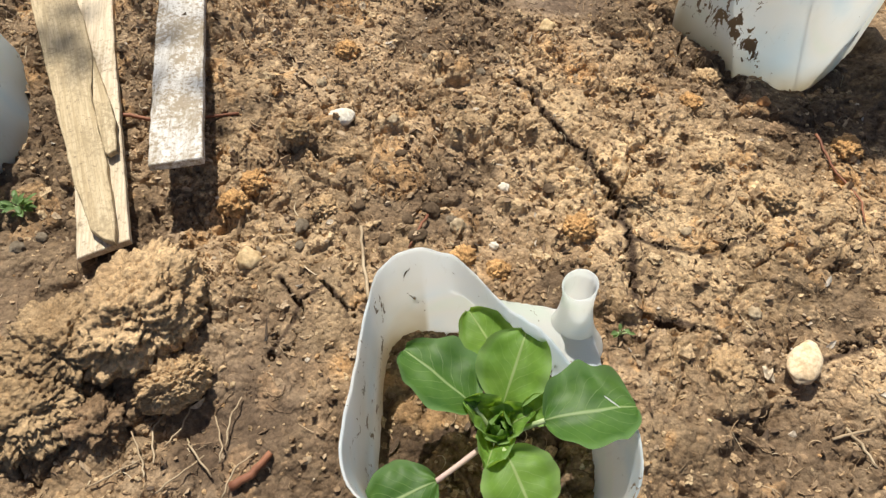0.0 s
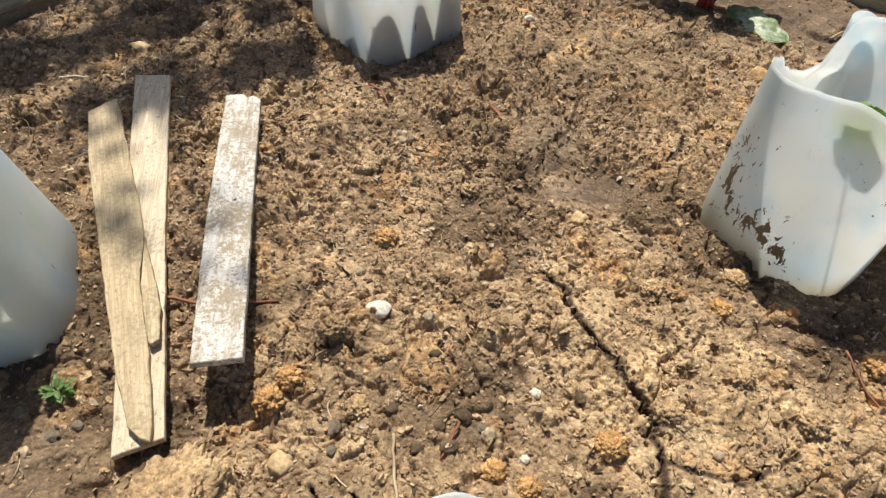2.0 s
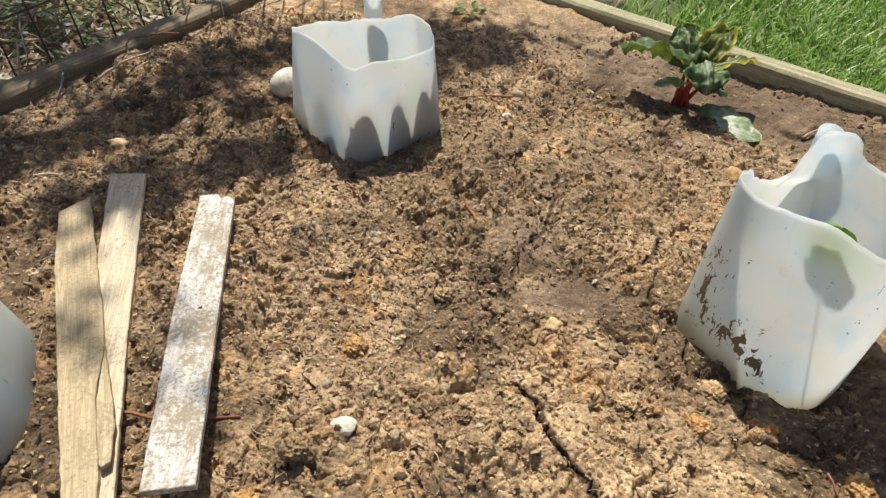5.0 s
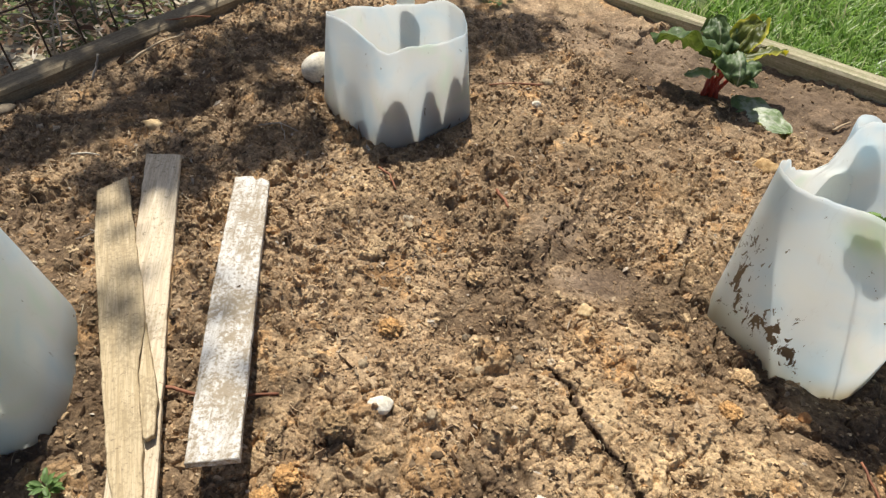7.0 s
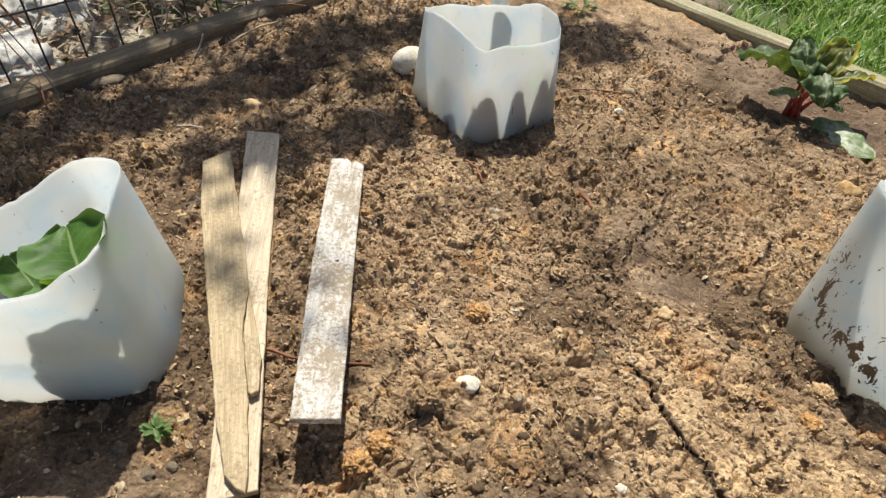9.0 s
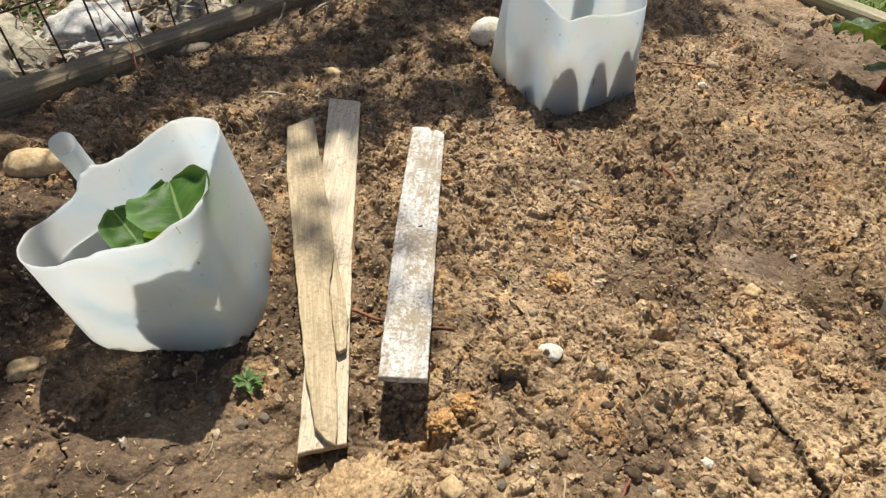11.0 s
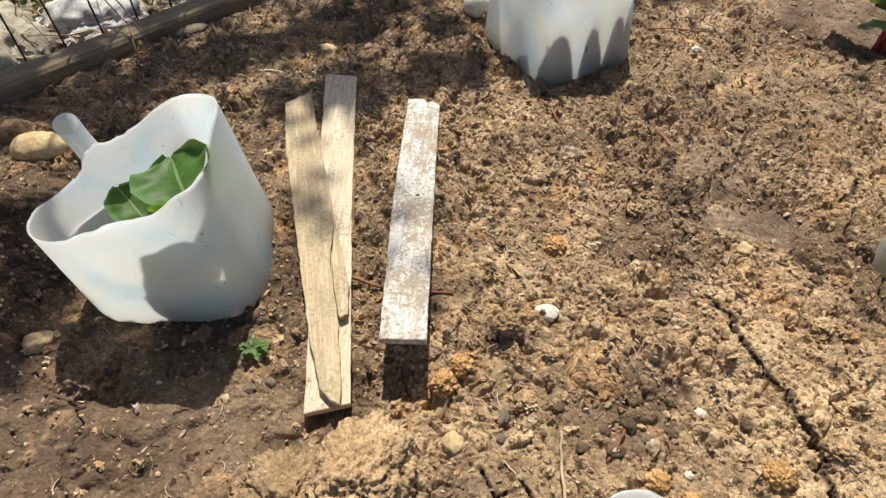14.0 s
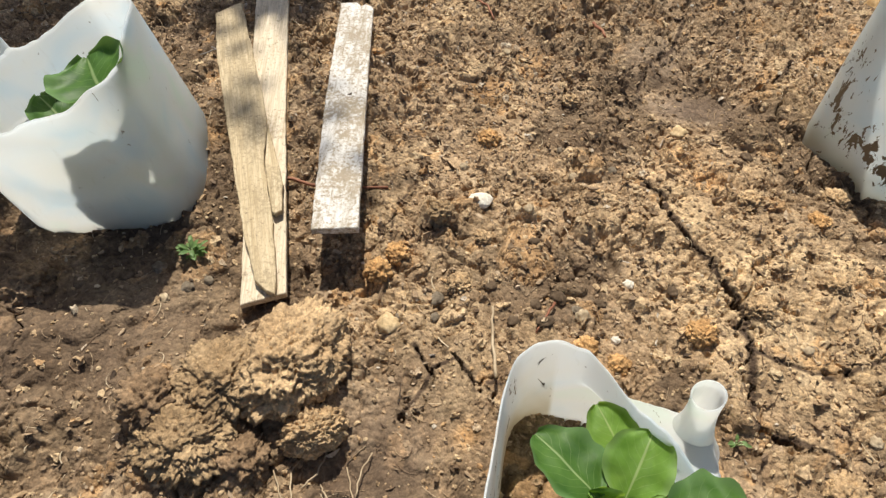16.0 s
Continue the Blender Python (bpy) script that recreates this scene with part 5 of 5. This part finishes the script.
twig([(-0.045, 0.67, 0.003), (-0.03, 0.655, 0.006), (-0.02, 0.63, 0.003)], 0.0014, 0.001, TWIG_RUST, "red-brown twig on soil")
twig([(0.16, 0.915, 0.0), (0.12, 0.905, 0.002), (0.08, 0.89, 0.0)], 0.0016, 0.001, TWIG_RUST, "brown stick on soil")
twig([(0.395, 0.34, 0.003), (0.40, 0.31, 0.004), (0.41, 0.275, 0.003), (0.405, 0.25, 0.003)], 0.0011, 0.0007, TWIG_RUST, "thin brown root on soil")
twig([(0.56, 0.865, 0.002), (0.575, 0.875, 0.006), (0.59, 0.885, 0.006)], 0.0022, 0.0012, TWIG_TAN, "dry straw stalk on soil")
twig([(0.345, 0.095, 0.002), (0.352, 0.085, 0.004), (0.356, 0.07, 0.002)], 0.0011, 0.0008, TWIG_TAN, "dry straw stalk on soil")
twig([(0.335, 0.088, 0.002), (0.35, 0.092, 0.004), (0.362, 0.095, 0.002)], 0.0011, 0.0008, TWIG_TAN, "dry straw stalk on soil")
twig([(-0.04, 0.055, 0.004), (-0.028, 0.062, 0.004), (-0.018, 0.075, 0.004)], 0.0032, 0.0022, TWIG_RUST, "red-brown bark splinter on soil", name="bark_splinter")
twig([(-0.475, 0.16, 0.004), (-0.44, 0.155, 0.005), (-0.41, 0.158, 0.004)], 0.0025, 0.0018, TWIG_RUST, "brown twig on soil")


for i in range(9):
    x, y, turn = -0.108 + 0.009 * i, 0.062 + 0.011 * ((i * 5) % 4), 0.6 + 1.9 * ((i * 7) % 9) / 9
    bend = 0.006 * math.sin(i * 2.3)
    twig([(x - 0.016 * math.cos(turn), y - 0.016 * math.sin(turn), 0.004), (x + bend, y - bend, 0.008), (x + 0.017 * math.cos(turn), y + 0.017 * math.sin(turn), 0.003)], 0.0007, 0.0005, TWIG_TAN, "fine dry tan root hanging from a clod", name="dry_root")


# ---- loose crumbs, chips and fibres: stuff ----
def scatter():
    rng = np.random.default_rng(4)
    kinds = [lumpy(200 + i, 1, 0.5, 2.0, 0.8) for i in range(14)]

    def spots(n, x0, x1, y0, y1, keep):
        x, y = rng.uniform(x0, x1, n), rng.uniform(y0, y1, n)
        tan, smooth, orange, moist_shade = masks(x, y)
        ok = inside_bed(x, y, -0.01) & (rng.random(n) < keep(tan, smooth, moist_shade))
        x, y = x[ok], y[ok]
        z = soil_height(x, y)
        clear = crack_depth(x, y) < 0.002
        return x[clear], y[clear], z[clear]

    def turn(n):
        q = rng.normal(size=(n, 4))
        q /= np.linalg.norm(q, axis=1)[:, None]
        w, a, b, c = q.T
        return np.stack([np.stack([1 - 2 * (b * b + c * c), 2 * (a * b - c * w), 2 * (a * c + b * w)], -1), np.stack([2 * (a * b + c * w), 1 - 2 * (a * a + c * c), 2 * (b * c - a * w)], -1), np.stack([2 * (a * c - b * w), 2 * (b * c + a * w), 1 - 2 * (a * a + b * b)], -1)], 1)

    chunks = []
    coarse = [lumpy(230 + i, 2, 0.85, 2.0, 0.6, 0.3) for i in range(12)]
    for region, n, small, big, power, forms in (((-0.60, 0.46, 0.0, 0.66), 30000, 0.0010, 0.0018, 2.2, kinds), ((-0.62, 0.72, 0.66, 1.12), 12000, 0.0012, 0.0018, 2.2, kinds),
                                                ((-0.60, 0.46, 0.0, 0.66), 6200, 0.0022, 0.0036, 2.4, coarse), ((-0.62, 0.72, 0.66, 1.12), 2400, 0.0022, 0.0034, 2.4, coarse)):
        x, y, z = spots(n, *region, lambda t, s, m: (1 - 0.85 * s) * (0.58 - 0.46 * m))
        r = small + big * rng.random(len(x)) ** power
        R = turn(len(x))
        for k, (v, f) in enumerate(forms):
            i = np.arange(k, len(x), len(forms))
            w = np.einsum("vj,nij->nvi", v, R[i]) * r[i, None, None]
            w += np.stack([x[i], y[i], z[i] - r[i] * 0.12], -1)[:, None, :]
            faces = f[None] + (np.arange(len(i)) * len(v))[:, None, None]
            chunks.append((w.reshape(-1, 3), faces.reshape(-1, 3)))
    joined("soil_crumbs", chunks, CRUMB, "loose brown and tan soil crumbs scattered over the bed", "soil crumbs", False)

    chunks = []
    flake = np.array([(-1, -0.1, 0), (-0.55, -0.9, 0.1), (0.35, -1, -0.1), (1, -0.2, 0.1), (0.75, 0.75, 0), (-0.3, 1, 0.1)], dtype=float)
    ring = [(k, (k + 1) % 6) for k in range(6)]
    tri = [(0, 2, 1), (0, 3, 2), (0, 4, 3), (0, 5, 4), (6, 7, 8), (6, 8, 9), (6, 9, 10), (6, 10, 11)]
    for k, j in ring:
        tri += [(k, j, j + 6), (k, j + 6, k + 6)]
    tri = np.array(tri)
    for region, n in (((-0.60, 0.46, 0.0, 0.66), 10500), ((-0.60, 0.25, 0.5, 0.95), 5500), ((-0.62, 0.72, 0.66, 1.12), 8500)):
        x, y, z = spots(n, *region, lambda t, s, m: (1 - 0.8 * s) * (1 - 0.7 * t) * (0.75 - 0.55 * m))
        n = len(x)
        size = np.stack([0.0012 + 0.0040 * rng.random(n) ** 3.4, 0.0008 + 0.0013 * rng.random(n), 0.0002 + 0.0005 * rng.random(n)], -1)
        v = np.concatenate([flake - (0, 0, 0.5), flake + (0, 0, 0.5)])[None] * (1 + 0.28 * rng.normal(size=(n, 12, 3)))
        v = v * np.stack([size[:, 0], size[:, 1], size[:, 2] * 2], -1)[:, None]
        bend = rng.normal(0, 90, n)[:, None]
        v[..., 2] += v[..., 0] * rng.normal(0, 0.5, n)[:, None] + v[..., 1] * rng.normal(0, 0.55, n)[:, None] + bend * v[..., 0] ** 2
        a = rng.uniform(0, 6.28, n)[:, None]
        w = np.stack([v[..., 0] * np.cos(a) - v[..., 1] * np.sin(a) + x[:, None], v[..., 0] * np.sin(a) + v[..., 1] * np.cos(a) + y[:, None], v[..., 2] + z[:, None] + 0.0006], -1)
        faces = tri[None] + (np.arange(n) * 12)[:, None, None]
        chunks.append((w.reshape(-1, 3), faces.reshape(-1, 3)))
    joined("mulch_chips", chunks, CHIP, "dark and pale bark chips lying among the soil", "bark chips", False)

    chunks = []
    for region, n in (((-0.60, 0.46, 0.0, 0.66), 7500), ((-0.60, 0.46, 0.42, 0.75), 4500), ((-0.62, 0.72, 0.66, 1.12), 6500)):
        x, y, z = spots(n, *region, lambda t, s, m: (1 - 0.7 * s) * (1 - 0.65 * m))
        n = len(x)
        ln, r = 0.004 + 0.018 * rng.random(n) ** 3.0, 0.00016 + 0.00030 * rng.random(n) ** 2
        a, cv = rng.uniform(0, 6.28, n), rng.normal(0, 0.75, n)
        px, py = [x], [y]
        for k in range(5):
            px.append(px[-1] + ln / 5 * np.cos(a))
            py.append(py[-1] + ln / 5 * np.sin(a))
            a = a + cv * 0.4
        px, py = np.stack(px, 1), np.stack(py, 1)
        hz = soil_height(px, py) + 0.0005
        t = np.linspace(0, 1, 6)[None]
        hz = np.maximum(hz, hz[:, :1] * (1 - t) + hz[:, -1:] * t) + 0.0015 * rng.random(n)[:, None] * np.sin(3.1 * t)
        v = np.stack([np.stack([px + r[:, None] * math.cos(2.1 * m), py + r[:, None] * math.cos(2.1 * m + 1), hz + r[:, None] * math.sin(2.1 * m)], -1) for m in range(3)], 2)
        f = []
        for k in range(5):
            for m in range(3):
                a1, b1 = k * 3 + m, k * 3 + (m + 1) % 3
                f += [(a1, b1, b1 + 3), (a1, b1 + 3, a1 + 3)]
        faces = np.array(f)[None] + (np.arange(n) * 18)[:, None, None]
        chunks.append((v.reshape(-1, 3), faces.reshape(-1, 3)))
    joined("root_fibres", chunks, FIBRE, "fine dry roots and straw fibres on the soil", "root fibres", False)


scatter()


# ---- grass beyond the pale board ----
def grass():
    rng = np.random.default_rng(9)
    chunks = []
    n = 36000
    a, o = rng.uniform(-0.62, 1.25, n), 0.042 + 0.95 * rng.random(n) ** 1.35
    thin = vnoise(a * 9, o * 9, 5)
    for i in range(n):
        if a[i] < -0.22 + 0.15 * thin[i] and o[i] < 0.30 and rng.random() < 0.85:
            continue
        p = R0 + RD * a[i] + RN * o[i]
        ln, w = 0.026 + 0.034 * rng.random() + 0.022 * thin[i], 0.0012 + 0.0013 * rng.random()
        az, lean = rng.uniform(0, 6.28), 0.35 + 1.15 * rng.random()
        d, s = np.array([math.cos(az), math.sin(az)]), np.array([-math.sin(az), math.cos(az)])
        v = []
        for k, t in enumerate((0, 0.4, 0.75, 1.0)):
            c = np.array([p.x, p.y]) + d * ln * lean * t * t * 0.7
            z = -0.05 + ln * (t - 0.28 * lean * t * t)
            ww = w * (1, 0.95, 0.6, 0)[k]
            if k < 3:
                v += [(*(c - s * ww), z), (*(c + s * ww), z)]
            else:
                v.append((*c, z))
        chunks.append((np.array(v), np.array([(0, 1, 3), (0, 3, 2), (2, 3, 5), (2, 5, 4), (4, 5, 6)])))
    joined("lawn_grass", chunks, GRASS, "sunlit green lawn grass beside the bed board", "grass", True)


grass()


# ---- leaf litter, fence and bramble beyond the grey board ----
def litter():
    rng = np.random.default_rng(12)
    chunks = []
    n = 19000
    a, o = rng.uniform(-1.1, 0.75, n), 0.045 + 0.70 * rng.random(n) ** 1.3
    for i in range(n):
        p = L0 + LD * a[i] + LN * o[i]
        ln, w = 0.004 + 0.012 * rng.random() ** 2, 0.0010 + 0.0034 * rng.random() ** 1.5
        az, t1, t2, fold = rng.uniform(0, 6.28), rng.normal(0, 0.35), rng.normal(0, 0.35), rng.uniform(-0.2, 0.9)
        base = np.array([(-1, 0, 0), (-0.3, 1, fold), (0.5, 0.8, fold), (1, 0, 0.1), (0.5, -0.8, fold), (-0.3, -1, fold), (0.1, 0, 0)], dtype=float) * np.array([ln, w, w])
        base[:, 2] += base[:, 0] * t1 + base[:, 1] * t2
        c, s = math.cos(az), math.sin(az)
        v = np.stack([base[:, 0] * c - base[:, 1] * s + p.x, base[:, 0] * s + base[:, 1] * c + p.y, base[:, 2] - 0.045 + 0.045 * rng.random()], -1)
        chunks.append((v, np.array([(6, k, (k + 1) % 6) for k in range(6)])))
    joined("leaf_litter", chunks, DRY_LEAF, "dry brown and pale fallen leaves behind the fence", "leaf litter", False)


litter()


def wire_fence():
    t = empty("wire_fence", (L0.x + LN.x * 0.062, L0.y + LN.y * 0.062, -0.05))
    inv = t.matrix_world.inverted()

    def add(path, r):
        v, f = tube_mesh(path, r, 5)
        mesh_object("wire", [inv @ p for p in v], f, WIRE, t)

    def at(a, z, i=0):
        p = L0 + LD * a + LN * (0.058 + 0.05 * max(z, 0) + 0.004 * math.sin(a * 13 + z * 8))
        return Vector((p.x, p.y, z))
    for k in range(34):
        a = -1.2 + 0.051 * k
        add([at(a + 0.012 * math.sin(k * 2.1) * z - 0.05 * z, z) for z in (-0.05, 0.05, 0.15, 0.25, 0.36, 0.48)], 0.0014)
    for j, z in enumerate((-0.02, 0.085, 0.19, 0.29, 0.39, 0.47)):
        add([at(-1.25 + 0.1 * i - 0.05 * z, z + 0.003 * math.sin(i * 1.7 + j)) for i in range(19)], 0.0014)
    return tagged(t, "rusty wire mesh fence standing behind the grey board", "wire fence")


wire_fence()


def brambles():
    rng = random.Random(21)
    for k in range(64):
        a, o = rng.uniform(-0.85, 0.45), 0.07 + 0.38 * rng.random() ** 1.6
        p = L0 + LD * a + LN * o
        az, pts = rng.uniform(0, 6.28), []
        ln, h = rng.uniform(0.12, 0.34), rng.uniform(0.03, 0.16)
        for i in range(9):
            t = i / 8
            pts.append(Vector((p.x + math.cos(az) * ln * (t - 0.5) + 0.012 * rng.uniform(-1, 1), p.y + math.sin(az) * ln * (t - 0.5) + 0.012 * rng.uniform(-1, 1), -0.045 + h * math.sin(math.pi * (0.08 + 0.85 * t)) + 0.006 * rng.uniform(-1, 1))))
        c = pts[0].copy()
        v, f = tube_mesh([q - c for q in pts], [(0.0022 if k < 22 else 0.0011) * (1 - 0.5 * i / 8) for i in range(9)], 5)
        ob = mesh_object("bramble_stem", v, f, (TWIG_RUST, TWIG_GREY, TWIG_TAN)[k % 3])
        ob.location = c
        tagged(ob, ("rusty red", "grey", "pale tan")[k % 3] + " dry bramble stem tangled behind the fence", "bramble stem", "bramble stems")


brambles()


# ---- overhanging shrub, out of view, added to shade the far corner of the bed ----
STROKES = [  # from, to, width of the clumps, how many
    ((-0.78, 0.39), (-0.37, 1.03), 0.029, 19), ((-0.70, 0.44), (-0.55, 0.582), 0.036, 5), ((-0.55, 0.582), (-0.395, 0.722), 0.040, 6), ((-0.375, 0.74), (-0.31, 0.80), 0.036, 3), ((-0.30, 0.84), (-0.24, 0.96), 0.042, 5),
    ((-0.345, 0.585), (-0.30, 0.62), 0.038, 2), ((-0.30, 0.61), (-0.25, 0.655), 0.034, 3), ((-0.225, 0.672), (-0.12, 0.735), 0.026, 5), ((-0.20, 0.98), (0.14, 1.04), 0.044, 8), ((-0.22, 0.83), (-0.17, 0.80), 0.026, 2), ((-0.51, 0.38), (-0.43, 0.20), 0.038, 7),
]
SHADE = [(-0.02, 1.00, 0.05), (0.06, 1.08, 0.06), (0.14, 1.08, 0.05), (0.03, 0.94, 0.03), (-0.10, 0.95, 0.03), (-0.44, 0.30, 0.026), (-0.36, 0.40, 0.02), (-0.52, 0.50, 0.03),
         (-0.250, 0.425, 0.020), (-0.225, 0.400, 0.020), (-0.137, 0.395, 0.020), (-0.127, 0.345, 0.020), (-0.300, 0.523, 0.020)]
for k, ((xa, ya), (xb, yb), wide, count) in enumerate(STROKES):
    for i in range(count):
        t = (i + 0.5) / count
        SHADE.append((xa + (xb - xa) * t + 0.012 * math.sin(i * 2.4 + k), ya + (yb - ya) * t + 0.012 * math.cos(i * 3.1 + k), wide))


def shrub():
    root = Vector((-1.05, 2.0, -0.05))
    t = empty("shrub", root)
    inv = t.matrix_world.inverted()
    rnd = random.Random(31)
    fork = Vector((-0.85, 1.75, 1.0))
    v, f = tube_mesh([root, root.lerp(fork, 0.4) + Vector((0.03, 0.02, 0)), root.lerp(fork, 0.75), fork], [0.030, 0.026, 0.022, 0.018], 9)
    mesh_object("trunk", [inv @ p for p in v], f, BARK, t)
    chunks = []
    # each clump hangs sunward of the spot its shadow should cover
    for i, (gx, gy, r) in enumerate(SHADE):
        s = 1.5 + 0.4 * ((i * 7) % 10) / 10 if r > 0.02 else 2.6
        c = Vector((gx, gy, 0)) + SUN_DIR * s
        if i % 5 == 0:
            mid = fork.lerp(c, 0.55) + Vector((0, 0.05, 0.10))
            v, f = tube_mesh([fork, fork.lerp(mid, 0.5) + Vector((0, 0, 0.04)), mid, mid.lerp(c, 0.6), c], [0.010, 0.008, 0.006, 0.004, 0.0025], 6)
            mesh_object("limb", [inv @ p for p in v], f, BARK, t)
        for k in range(int(14 + 27000 * r * r) if r > 0.02 else 8):
            u = Vector((rnd.gauss(0, 0.42), rnd.gauss(0, 0.42), rnd.gauss(0, 0.5))) * r * (1.1 if r > 0.02 else 2.0)
            p = c + u
            az, ln = rnd.uniform(0, 6.28), rnd.uniform(0.012, 0.022) if r > 0.015 else rnd.uniform(0.006, 0.01)
            d = Vector((math.cos(az), math.sin(az), rnd.uniform(-0.5, 0.3))).normalized()
            w = d.cross(Vector((rnd.uniform(-0.4, 0.4), rnd.uniform(-0.4, 0.4), 1))).normalized() * ln * 0.45
            q = [p - d * ln, p + w, p + d * ln, p - w]
            chunks.append((np.array([(inv @ x)[:] for x in q]), np.array([(0, 1, 2), (0, 2, 3)])))
    crown = joined("crown", chunks, SHRUB_LEAF, "", "", False)
    crown.parent = t
    return tagged(t, "unseen leafy shrub added to shade the far corner of the bed", "shrub")


shrub()
